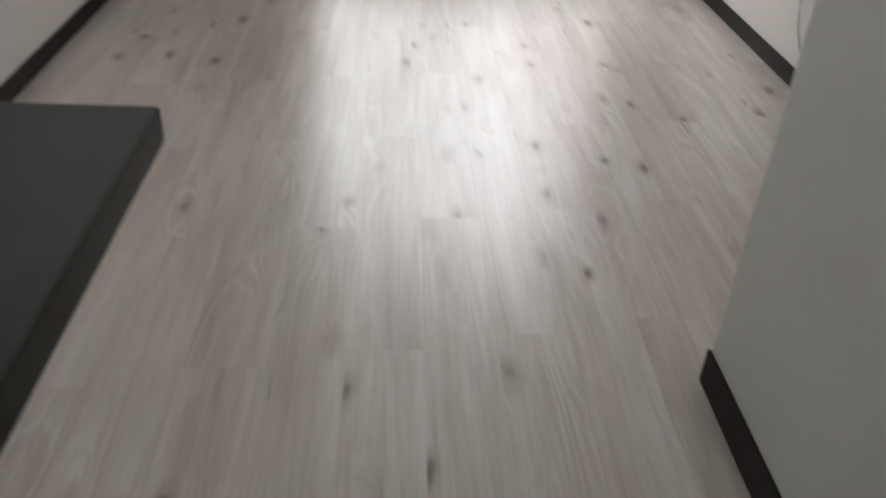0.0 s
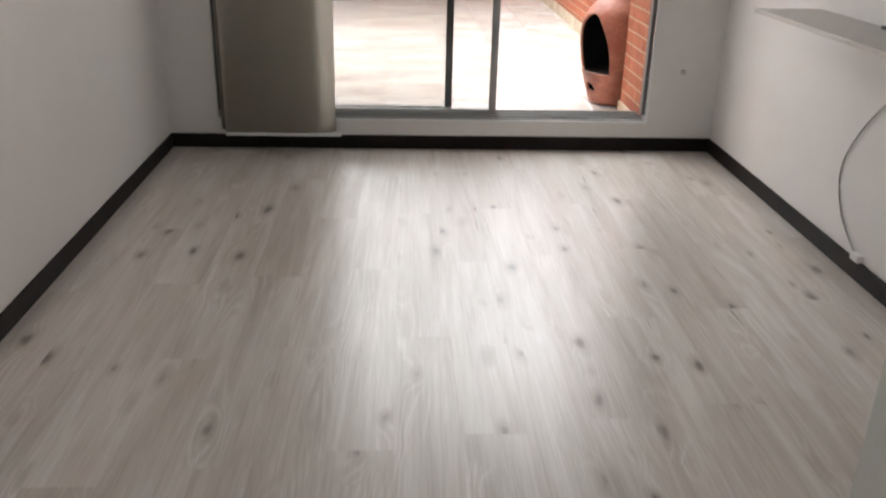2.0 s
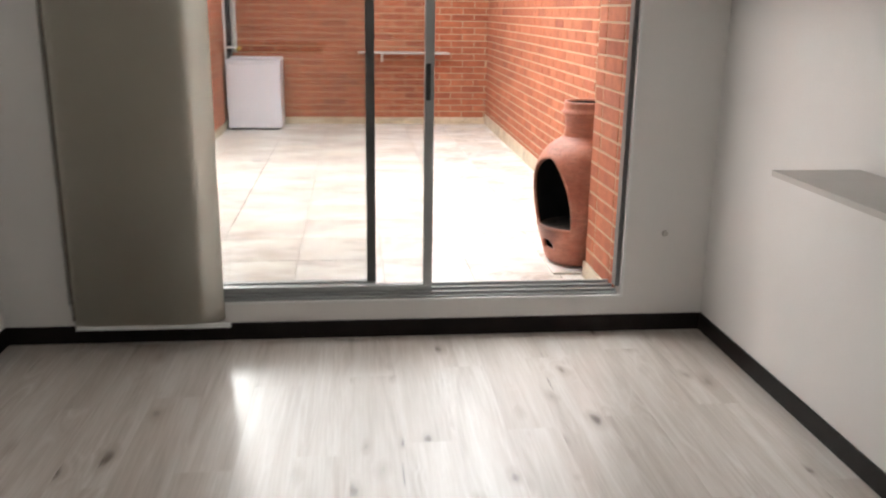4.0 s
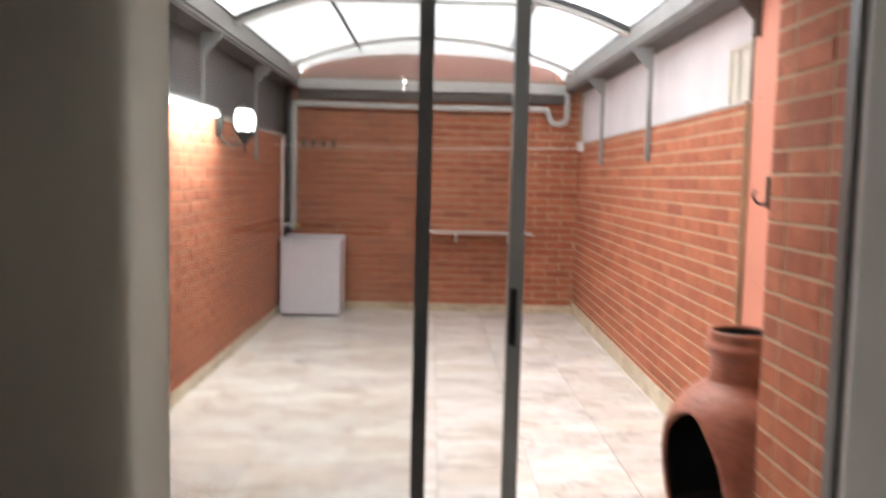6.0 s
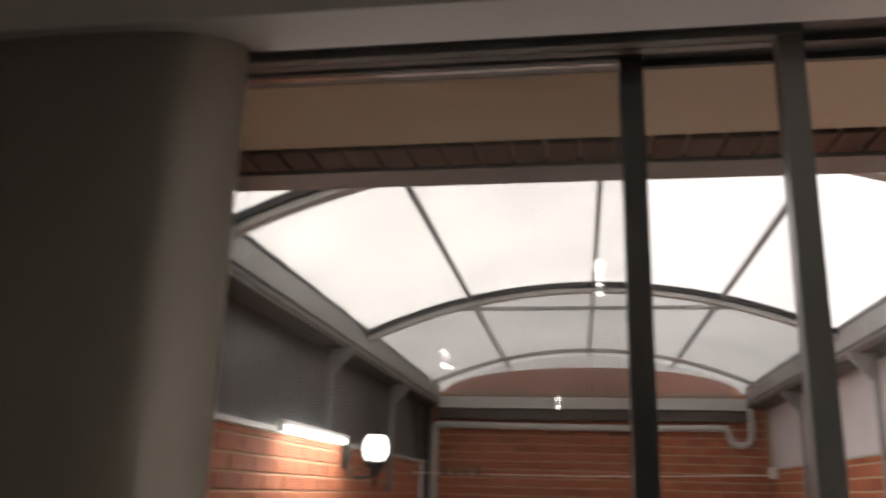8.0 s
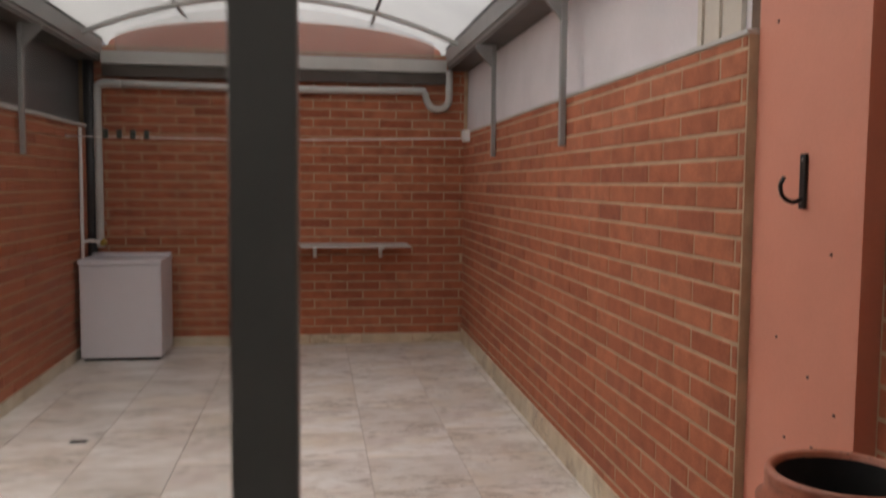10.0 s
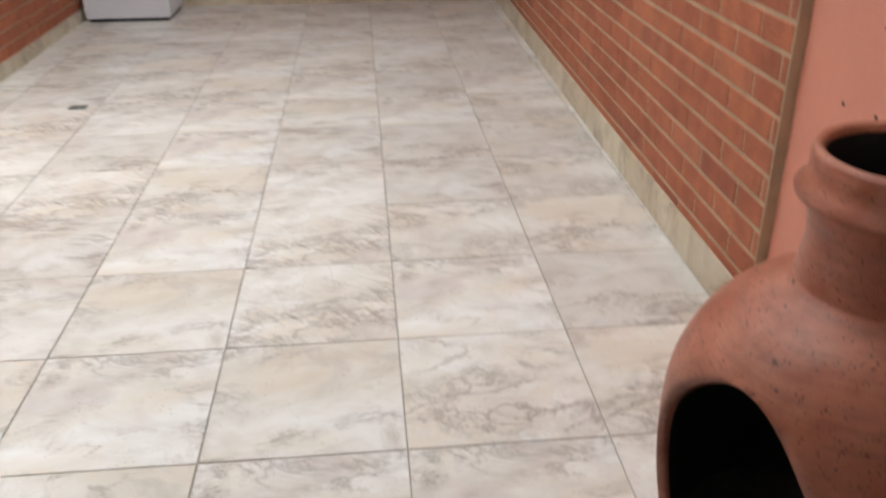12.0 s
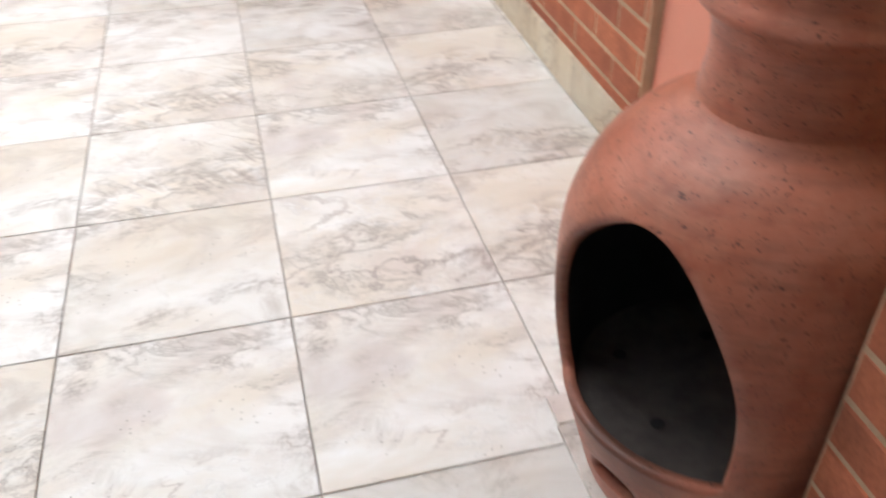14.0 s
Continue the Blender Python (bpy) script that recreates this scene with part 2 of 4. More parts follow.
def plank_material():
    """Pale grey-washed laminate, grain along the room, with knots."""
    m, nt, b = material("grey_washed_oak_laminate")
    kv = coords(nt, (1.0, 0.42, 1.0), 31.0)
    jig = nt.nodes.new("ShaderNodeVectorMath")
    nz = node(nt, "ShaderNodeTexNoise", Scale=14.0, Detail=3.0)
    nt.links.new(kv, nz.inputs["Vector"])
    sc = nt.nodes.new("ShaderNodeVectorMath")
    sc.operation = "SCALE"
    sc.inputs["Scale"].default_value = 0.04
    nt.links.new(nz.outputs["Color"], sc.inputs[0])
    nt.links.new(kv, jig.inputs[0])
    nt.links.new(sc.outputs[0], jig.inputs[1])
    knot = node(nt, "ShaderNodeTexVoronoi", Scale=7.6, Randomness=1.0)
    nt.links.new(jig.outputs[0], knot.inputs["Vector"])
    reach = knot.outputs["Distance"]
    pick = nt.nodes.new("ShaderNodeSeparateColor")
    nt.links.new(knot.outputs["Color"], pick.inputs[0])
    there = math_node(nt, "GREATER_THAN", pick.outputs[0], 0.22)
    size = math_node(nt, "ADD", math_node(nt, "MULTIPLY", pick.outputs[1], 0.7), 0.55)
    reach = math_node(nt, "DIVIDE", reach, size)
    vec = coords(nt, (1.0, 0.075, 1.0), 31.0)
    grain = noise_tex(nt, vec, 9.5, 8.0, 0.62, 0.7)
    base = ramp(nt, grain, [(0.30, (0.40, 0.345, 0.30)), (0.46, (0.585, 0.525, 0.475)), (0.68, (0.76, 0.72, 0.68))])
    fine = noise_tex(nt, coords(nt, (1.0, 0.03, 1.0), 31.0), 120.0, 5.0, 0.65)
    base = mix(nt, 0.30, base, ramp(nt, fine, [(0.32, (0.30, 0.255, 0.22)), (0.68, (0.68, 0.645, 0.615))]))
    figure = noise_tex(nt, coords(nt, (1.0, 0.07, 1.0), 31.0), 4.6, 2.0, 0.45, 0.5)
    swirl = math_node(nt, "MULTIPLY", math_node(nt, "MINIMUM", reach, 0.55), 0.16)
    lines = math_node(nt, "ABSOLUTE", math_node(nt, "SUBTRACT", math_node(nt, "FRACT", math_node(nt, "MULTIPLY", math_node(nt, "ADD", figure, swirl), 22.0)), 0.5))
    where = ramp(nt, noise_tex(nt, coords(nt, (1.0, 0.25, 1.0), 31.0), 5.0, 2.0), [(0.50, grey(0)), (0.66, grey(0.38))])
    base = mix(nt, mix(nt, 1.0, ramp(nt, lines, [(0.0, grey(1)), (0.16, grey(0))]), where, "MULTIPLY"), base, (0.84, 0.82, 0.79))
    base = mix(nt, mix(nt, 1.0, ramp(nt, lines, [(0.32, grey(0)), (0.5, grey(0.85))]), where, "MULTIPLY"), base, (0.38, 0.315, 0.265))
    warm = noise_tex(nt, coords(nt, (1.0, 0.16, 1.0), 31.0), 4.0, 4.0, 0.6, 0.4)
    base = mix(nt, ramp(nt, warm, [(0.50, grey(0)), (0.74, grey(0.45))]), base, (0.42, 0.345, 0.285))
    halo = math_node(nt, "MULTIPLY", ramp(nt, reach, [(0.07, grey(0.72)), (0.30, grey(0))]), there)
    base = mix(nt, halo, base, (0.31, 0.245, 0.20))
    core = math_node(nt, "MULTIPLY", ramp(nt, reach, [(0.05, grey(0.92)), (0.15, grey(0))]), there)
    base = mix(nt, core, base, (0.125, 0.092, 0.072))
    split = noise_tex(nt, coords(nt, (1.0, 0.05, 1.0), 31.0), 34.0, 2.0, 0.5)
    base = mix(nt, ramp(nt, split, [(0.745, grey(0)), (0.775, grey(0.8))]), base, (0.10, 0.075, 0.06))
    info = nt.nodes.new("ShaderNodeObjectInfo")
    base = mix(nt, 1.0, base, ramp(nt, info.outputs["Random"], [(0.0, (0.97, 0.965, 0.96)), (1.0, (1.03, 1.03, 1.033))]), "MULTIPLY")
    nt.links.new(base, b.inputs["Base Color"])
    b.inputs["Roughness"].default_value = 0.345
    b.inputs["Specular IOR Level"].default_value = 1.0
    b.inputs["Coat Weight"].default_value, b.inputs["Coat Roughness"].default_value = 0.5, 0.27
    bump(nt, b, fine, 0.2, 0.0008)
    return m


def clay_material():
    m, nt, b = material("terracotta_clay")
    vec = coords(nt)
    base = ramp(nt, noise_tex(nt, vec, 7.0, 5.0, 0.6), [(0.3, (0.30, 0.080, 0.042)), (0.5, (0.415, 0.133, 0.075)), (0.72, (0.50, 0.190, 0.122))])
    bloom = noise_tex(nt, vec, 12.0, 6.0, 0.7)
    base = mix(nt, ramp(nt, bloom, [(0.45, (0, 0, 0)), (0.72, (0.5, 0.5, 0.5))]), base, (0.55, 0.27, 0.185))
    scuff = noise_tex(nt, coords(nt, (1.0, 1.0, 7.0)), 9.0, 7.0, 0.7)
    base = mix(nt, ramp(nt, scuff, [(0.46, (0, 0, 0)), (0.66, (0.6, 0.6, 0.6))]), base, (0.25, 0.095, 0.062))
    pit = nt.nodes.new("ShaderNodeVectorMath")
    rough = node(nt, "ShaderNodeTexNoise", Scale=40.0, Detail=3.0)
    nt.links.new(vec, rough.inputs["Vector"])
    push = nt.nodes.new("ShaderNodeVectorMath")
    push.operation = "SCALE"
    push.inputs["Scale"].default_value = 0.03
    nt.links.new(rough.outputs["Color"], push.inputs[0])
    nt.links.new(coords(nt, (1.0, 1.0, 1.6)), pit.inputs[0])
    nt.links.new(push.outputs[0], pit.inputs[1])
    pit = pit.outputs[0]
    for size, cut, thr in ((26.0, 0.08, 0.50), (60.0, 0.15, 0.49), (120.0, 0.19, 0.47)):
        chips = node(nt, "ShaderNodeTexVoronoi", Scale=size)
        nt.links.new(pit, chips.inputs["Vector"])
        dots = math_node(nt, "MULTIPLY", math_node(nt, "LESS_THAN", chips.outputs["Distance"], cut), math_node(nt, "GREATER_THAN", noise_tex(nt, vec, size / 3, 2.0), thr))
        base = mix(nt, math_node(nt, "MULTIPLY", dots, 0.8), base, (0.07, 0.036, 0.028))
    geo = nt.nodes.new("ShaderNodeNewGeometry")
    off = nt.nodes.new("ShaderNodeVectorMath")
    off.operation = "SUBTRACT"
    nt.links.new(geo.outputs["Position"], off.inputs[0])
    off.inputs[1].default_value = (0.758, 6.065, 0.47)
    squash = nt.nodes.new("ShaderNodeVectorMath")
    squash.operation = "MULTIPLY"
    nt.links.new(off.outputs[0], squash.inputs[0])
    squash.inputs[1].default_value = (5.2, 5.2, 3.9)
    far = nt.nodes.new("ShaderNodeVectorMath")
    far.operation = "LENGTH"
    nt.links.new(squash.outputs[0], far.inputs[0])
    smut = math_node(nt, "ADD", far.outputs["Value"], math_node(nt, "MULTIPLY", noise_tex(nt, vec, 9.0, 4.0), 0.35))
    base = mix(nt, math_node(nt, "MINIMUM", math_node(nt, "MAXIMUM", math_node(nt, "MULTIPLY", math_node(nt, "SUBTRACT", 1.25, smut), 1.6), 0.0), 0.75), base, (0.035, 0.022, 0.018))
    nt.links.new(base, b.inputs["Base Color"])
    b.inputs["Roughness"].default_value = 0.46
    bump(nt, b, noise_tex(nt, vec, 60.0, 5.0), 0.5, 0.002)
    return m


def glass_material():
    m, nt, b = material("clear_glass")
    nt.nodes.remove(b)
    tr = node(nt, "ShaderNodeBsdfTransparent", Color=(0.90, 0.90, 0.895, 1))
    gl = node(nt, "ShaderNodeBsdfGlossy", Roughness=0.01)
    fr = node(nt, "ShaderNodeFresnel", IOR=1.45)
    mx = nt.nodes.new("ShaderNodeMixShader")
    nt.links.new(fr.outputs[0], mx.inputs[0])
    nt.links.new(tr.outputs[0], mx.inputs[1])
    nt.links.new(gl.outputs[0], mx.inputs[2])
    nt.links.new(mx.outputs[0], nt.nodes["Material Output"].inputs["Surface"])
    return m


def poly_material(name, tint_level, clear=0.35):
    """Opal polycarbonate: lets the daylight through, scattered."""
    m, nt, b = material(name)
    nt.nodes.remove(b)
    vec = coords(nt)
    tint = ramp(nt, noise_tex(nt, vec, 1.3, 4.0), [(0.3, [tint_level * c for c in (0.80, 0.81, 0.80)]), (0.7, [tint_level * c for c in (0.92, 0.92, 0.91)])])
    tl = nt.nodes.new("ShaderNodeBsdfTranslucent")
    nt.links.new(tint, tl.inputs["Color"])
    tr = node(nt, "ShaderNodeBsdfTransparent", Color=(0.9 * tint_level, 0.9 * tint_level, 0.9 * tint_level, 1))
    gl = node(nt, "ShaderNodeBsdfGlossy", Roughness=0.15)
    m1, m2 = nt.nodes.new("ShaderNodeMixShader"), nt.nodes.new("ShaderNodeMixShader")
    m1.inputs[0].default_value, m2.inputs[0].default_value = clear, 0.05
    nt.links.new(tl.outputs[0], m1.inputs[1])
    nt.links.new(tr.outputs[0], m1.inputs[2])
    nt.links.new(m1.outputs[0], m2.inputs[1])
    nt.links.new(gl.outputs[0], m2.inputs[2])
    nt.links.new(m2.outputs[0], nt.nodes["Material Output"].inputs["Surface"])
    return m


def glow_material(name, color, strength):
    m, nt, b = material(name)
    b.inputs["Base Color"].default_value = (*color, 1)
    b.inputs["Emission Color"].default_value = (*color, 1)
    b.inputs["Emission Strength"].default_value = strength
    return m


brick_mat = brick_material()
# brick darkened so lintel and vent-side edge carry their shade as colour
shaded_brick = plain("shaded_brick", (0.15, 0.095, 0.068), 0.85, vary=0.3, scale=12.0, relief=0.002)
tile_mat = tile_material("veined_stoneware")
skirt_mat = tile_material("veined_skirting", 0.85)
plank_mat = plank_material()
clay = clay_material()
glass = glass_material()
poly = poly_material("opal_polycarbonate", 1.0)
# darker tint for the roof's two far bays
poly_darker = poly_material("darker_polycarbonate", 0.70)
poly_hazy = poly_material("hazy_polycarbonate", 1.05, 0.88)
globe_glow = glow_material("lit_opal_glass", (0.93, 1.0, 0.98), 3.2)
bulb_glow = glow_material("lit_bulb", (1.0, 0.97, 0.92), 10.0)
flood_glow = glow_material("lit_flood_glass", (0.90, 1.0, 0.98), 14.0)


# ---- mesh helpers ----
def box(bm, x0, x1, y0, y1, z0, z1, bevel=0.0):
    g = bmesh.ops.create_cube(bm, size=1.0, matrix=Matrix.LocRotScale(((x0 + x1) / 2, (y0 + y1) / 2, (z0 + z1) / 2), None, (x1 - x0, y1 - y0, z1 - z0)))
    if bevel:
        edges = {e for v in g["verts"] for e in v.link_edges}
        bmesh.ops.bevel(bm, geom=list(edges), offset=bevel, segments=2, affect="EDGES", profile=0.6)
    return bm


def boxes(*dims, bevel=0.0):
    bm = bmesh.new()
    for d in dims:
        box(bm, *d, bevel=bevel)
    return bm


def tube(bm, points, radius, sides=12, caps=True):
    """A round bar along a line of points."""
    pts = [Vector(p) for p in points]
    rings = []
    up = Vector((0, 0, 1))
    for i, p in enumerate(pts):
        d = (pts[min(i + 1, len(pts) - 1)] - pts[max(i - 1, 0)]).normalized()
        ref = up if abs(d.dot(up)) < 0.95 else Vector((0, 1, 0))
        a = d.cross(ref).normalized()
        b = d.cross(a).normalized()
        r = radius[i] if isinstance(radius, (list, tuple)) else radius
        rings.append([bm.verts.new(p + (a * math.cos(k * math.tau / sides) + b * math.sin(k * math.tau / sides)) * r) for k in range(sides)])
    for r0, r1 in zip(rings, rings[1:]):
        for k in range(sides):
            bm.faces.new((r0[k], r0[(k + 1) % sides], r1[(k + 1) % sides], r1[k])).smooth = True
    if caps:
        bm.faces.new(rings[0])
        bm.faces.new(rings[-1])
    return bm


def lathe(bm, profile, cx, cy, sides=32, a0=0.0, a1=math.tau):
    full = abs(a1 - a0 - math.tau) < 1e-6
    n = sides if full else sides + 1
    rings = [[bm.verts.new((cx + r * math.cos(a0 + (a1 - a0) * k / sides), cy + r * math.sin(a0 + (a1 - a0) * k / sides), z)) for k in range(n)] for r, z in profile]
    for r0, r1 in zip(rings, rings[1:]):
        for k in range(sides):
            bm.faces.new((r0[k], r0[(k + 1) % n], r1[(k + 1) % n], r1[k])).smooth = True
    return rings


def smooth_line(points, steps=8):
    """A rounded line through the points."""
    pts = [Vector(p) for p in points]
    out = []
    for i in range(len(pts) - 1):
        p0, p1, p2, p3 = pts[max(i - 1, 0)], pts[i], pts[i + 1], pts[min(i + 2, len(pts) - 1)]
        for s in range(steps):
            t = s / steps
            out.append(0.5 * (2 * p1 + (p2 - p0) * t + (2 * p0 - 5 * p1 + 4 * p2 - p3) * t * t + (3 * p1 - p0 - 3 * p2 + p3) * t ** 3))
    return out + [pts[-1]]


PLACE = {}


def thing(name, base, label, category="", group="", kind=""):
    ob = new(name)
    ob.empty_display_size = 0.05
    ob.location = base
    PLACE[ob.name] = Vector(base)
    return tagged(ob, label, category, group, kind)


def finish(bm, ob_at, name, mats):
    bmesh.ops.recalc_face_normals(bm, faces=bm.faces)
    bmesh.ops.translate(bm, verts=bm.verts, vec=-ob_at)
    me = bpy.data.meshes.new(name)
    bm.to_mesh(me)
    bm.free()
    for m in mats if isinstance(mats, (list, tuple)) else (mats,):
        me.materials.append(m)
    return me


def part(name, bm, mat, parent, label="", kind=""):
    """One mesh, given in world places, under a thing or under a part."""
    at = PLACE[parent.name]
    ob = new(name, finish(bm, at, name, mat))
    ob.parent = parent
    PLACE[ob.name] = at
    return tagged(ob, label, "", "", kind)


def solid(name, bm, mat, label, category="", group="", kind=""):
    """A top-level thing that is one mesh."""
    zs = [v.co for v in bm.verts]
    base = Vector((sum(v.x for v in zs) / len(zs), sum(v.y for v in zs) / len(zs), min(v.z for v in zs)))
    ob = new(name, finish(bm, base, name, mat))
    ob.location = base
    PLACE[ob.name] = base
    return tagged(ob, label, category, group, kind)


# ---- plan ----
XL, XR, YB, YW, CEIL = -1.845, 1.41, -1.7, 5.26, 2.53      # room
PXL, PXR, PY0, PY1, PZ = -1.785, 1.434, 5.50, 12.40, 0.085  # patio
DX0, DX1, DZ0, DZ1 = -1.56, 1.0, 0.18, 2.518                # door opening
EX0, EX1 = 1.352, 1.425                                      # east brick face, near and far end
BR_L, BR_H = 0.29, 0.08                                     # brick pitch

# ---- room shell ----
solid("floor_slab", boxes((XL - 0.2, XR + 0.2, YB - 0.2, PY0, -0.20, -0.012)), grout, "concrete slab under the laminate floor", "floor", kind="structure")
solid("wall_west", boxes((XL - 0.2, XL, YB, PY0, -0.012, 3.2)), wall_paint, "plain white painted plaster wall", "wall", kind="structure")
solid("wall_east", boxes((XR, XR + 0.2, YB, PY0, -0.012, 3.2)), wall_paint, "plain white painted plaster wall", "wall", kind="structure")
solid("wall_south", boxes((XL - 0.2, XR + 0.2, YB - 0.2, YB, -0.012, 3.2)), wall_paint, "plain white painted wall at the room's closed end", "wall", kind="structure")
solid("wall_north", boxes((XL, DX0, YW, PY0, -0.012, 3.2), (DX1, XR, YW, PY0, -0.012, 3.2), (DX0, DX1, YW, PY0, -0.012, DZ0 - 0.0085), (DX0, DX1, YW, PY0, DZ1, 3.2)), wall_paint,
      "white painted wall with the wide door opening", "wall", kind="structure")
solid("ceiling", boxes((XL, XR, YB, YW, CEIL, CEIL + 0.2)), ceiling_paint, "plain white painted plaster ceiling", "ceiling", kind="structure")
solid("wall_partition", boxes((0.397, XR, YB, 1.553, -0.012, CEIL)), partition_paint, "pale grey painted wall corner at the entrance", "wall", kind="structure")
TH, BH = 0.010, 0.083
solid("baseboard_west", boxes((XL, XL + TH, 0.62, YW - TH, 0, BH), bevel=0.002), dark_wood, "dark stained wooden baseboard", "baseboard", kind="structure")
solid("baseboard_east", boxes((XR - TH, XR, 1.565, YW - TH, 0, BH), bevel=0.002), dark_wood, "dark stained wooden baseboard", "baseboard", kind="structure")
solid("baseboard_north", boxes((XL, XR, YW - TH, YW, 0, BH), bevel=0.002), dark_wood, "dark stained wooden baseboard under the door sill", "baseboard", kind="structure")
solid("baseboard_partition", boxes((0.397 - TH, 0.397, YB, 1.553 + TH, 0, 0.097), (0.399, XR - TH, 1.553, 1.553 + TH, 0, 0.097), bevel=0.002), dark_wood, "dark stained wooden baseboard round the wall corner", "baseboard", kind="structure")

# ---- sliding door ----
door = thing("door_1", (-0.28, 5.36, DZ0), "aluminium sliding glass door, slid half open onto the patio", "sliding door", kind="structure")
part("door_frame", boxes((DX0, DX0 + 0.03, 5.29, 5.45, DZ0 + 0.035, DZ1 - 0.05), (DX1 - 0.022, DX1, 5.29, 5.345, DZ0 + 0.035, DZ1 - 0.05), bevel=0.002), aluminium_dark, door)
part("threshold_track", boxes((DX0, 0.988, 5.28, 5.46, DZ0 - 0.008, DZ0 + 0.008), (DX0, 0.988, 5.30, 5.312, DZ0 + 0.008, DZ0 + 0.022), (DX0, 0.988, 5.368, 5.38, DZ0 + 0.008, DZ0 + 0.022), (DX0, 0.988, 5.436, 5.448, DZ0 + 0.008, DZ0 + 0.022)), aluminium, door)
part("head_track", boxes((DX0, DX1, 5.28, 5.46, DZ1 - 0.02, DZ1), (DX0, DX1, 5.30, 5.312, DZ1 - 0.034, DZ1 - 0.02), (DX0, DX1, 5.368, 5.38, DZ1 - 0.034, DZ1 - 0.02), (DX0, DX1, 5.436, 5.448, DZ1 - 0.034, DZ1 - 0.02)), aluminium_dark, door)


def sash(name, x0, x1, y0, y1, mat_l, mat_r, label, top=0.022):
    z0, z1 = DZ0 + 0.010, DZ1 - 0.024
    body = part(name, boxes((x0, x1, y0, y1, z0, z0 + 0.040), (x0, x1, y0, y1, z1 - top, z1), (x0, x0 + 0.042, y0, y1, z0 + 0.040, z1 - top), bevel=0.002), mat_l, door, label)
    part("stile", boxes((x1 - 0.042, x1, y0, y1, z0 + 0.040, z1 - top), bevel=0.002), mat_r, body)
    pane = part("pane", boxes((x0 + 0.042, x1 - 0.042, (y0 + y1) / 2 - 0.003, (y0 + y1) / 2 + 0.003, z0 + 0.040, z1 - top)), glass, body, "clear glass pane")
    pane.visible_shadow = False
    return body


slider = sash("sliding_sash", -1.30, 0.092, 5.318, 5.362, aluminium, aluminium, "sliding sash with a black pull")
part("pull_handle", boxes((0.055, 0.076, 5.310, 5.320, 1.10, 1.262), bevel=0.003), black_plastic, slider, "black recessed pull handle")
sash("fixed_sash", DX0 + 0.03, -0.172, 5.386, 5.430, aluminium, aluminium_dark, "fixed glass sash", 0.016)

# added white strip: the bright glint on the reveal's edge as colour
solid("door_edge_highlight", boxes((DX1 - 0.004, DX1 + 0.010, YW - 0.006, YW + 0.004, DZ0 - 0.010, DZ1), (DX0, DX1 - 0.004, YW - 0.006, YW + 0.004, DZ0 - 0.010, DZ0 + 0.003), bevel=0.0025), white_plastic, "white strip along the door reveal, added as its edge highlight", "trim", kind="structure")

# ---- panel blind ----
blind = thing("panel_blind", (-1.2, 5.16, 0.10), "beige fabric panel blind pushed together beside the door", "blind")
part("track_rail", boxes((-1.615, 1.16, 5.115, 5.235, 2.446, 2.528), bevel=0.003), shelf_board, blind, "grey-beige rail under the ceiling")
for k, (x0, x1, y) in enumerate(((-1.535, -0.985, 5.224), (-1.515, -0.950, 5.196), (-1.50, -0.866, 5.148))):
    bm = bmesh.new()
    n = 48
    cols = []
    for i in range(n + 1):
        u = 1 - (1 - i / n) ** 2
        x = x0 + (x1 - x0) * u
        edge = max(0.0, 1 - (x1 - x) / 0.11)
        bow = 0.004 * math.sin(u * 5.0 + k) + (0.018 * max(0.0, (u - 0.66) / 0.34) ** 2 + 0.062 * (1 - math.sqrt(1 - 0.99 * edge ** 2)) if k == 2 else 0.0)
        cols.append([bm.verts.new((x, y + bow + d, z)) for d, z in ((-0.0015, 0.118), (-0.0015, 2.445), (0.0015, 2.445), (0.0015, 0.118))])
    for a, c in zip(cols, cols[1:]):
        for q in range(4):
            bm.faces.new((a[q], c[q], c[(q + 1) % 4], a[(q + 1) % 4])).smooth = q in (0, 2)
    bm.faces.new(cols[0])
    bm.faces.new(cols[-1])
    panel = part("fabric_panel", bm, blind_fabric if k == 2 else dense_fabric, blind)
    part("weight_bar", boxes((x0, x1 + (0.035 if k == 2 else 0.0), y - 0.006, y + 0.014, 0.102, 0.120), bevel=0.002), white_plastic, panel, "white weight bar")

# ---- counter, shelves, small things of the room ----
bar = thing("breakfast_bar", (-1.2, 0.2, 0.0), "dark grey laminate counter on a white half wall", "counter")
part("worktop", boxes((XL + 0.002, -0.576, -1.2, 0.632, 1.071, 1.103), bevel=0.004), laminate_top, bar, "dark grey laminate worktop")
part("half_wall", boxes((XL + 0.002, -0.90, -1.2, 0.52, 0.0, 1.0705)), wall_paint, bar, "white painted half wall")

shelf = thing("wall_shelf", (1.25, 3.5, 0.98), "grey wall board shelf below eye height", "shelf", "wall shelves")
part("board", boxes((1.10, XR - 0.001, 2.75, 4.12, 0.978, 0.998), bevel=0.002), shelf_board, shelf)
bm = boxes((1.39, XR - 0.001, 3.30, 3.34, 0.90, 0.977), (1.25, 1.39, 3.31, 3.33, 0.955, 0.977), bevel=0.002)
part("bracket", bm, shelf_board, shelf)
shelf2 = thing("wall_shelf", (1.25, 4.5, 1.65), "grey wall board shelf above eye height", "shelf", "wall shelves")
part("board", boxes((1.075, XR - 0.001, 3.70, 5.20, 1.650, 1.668), bevel=0.002), shelf_board, shelf2)
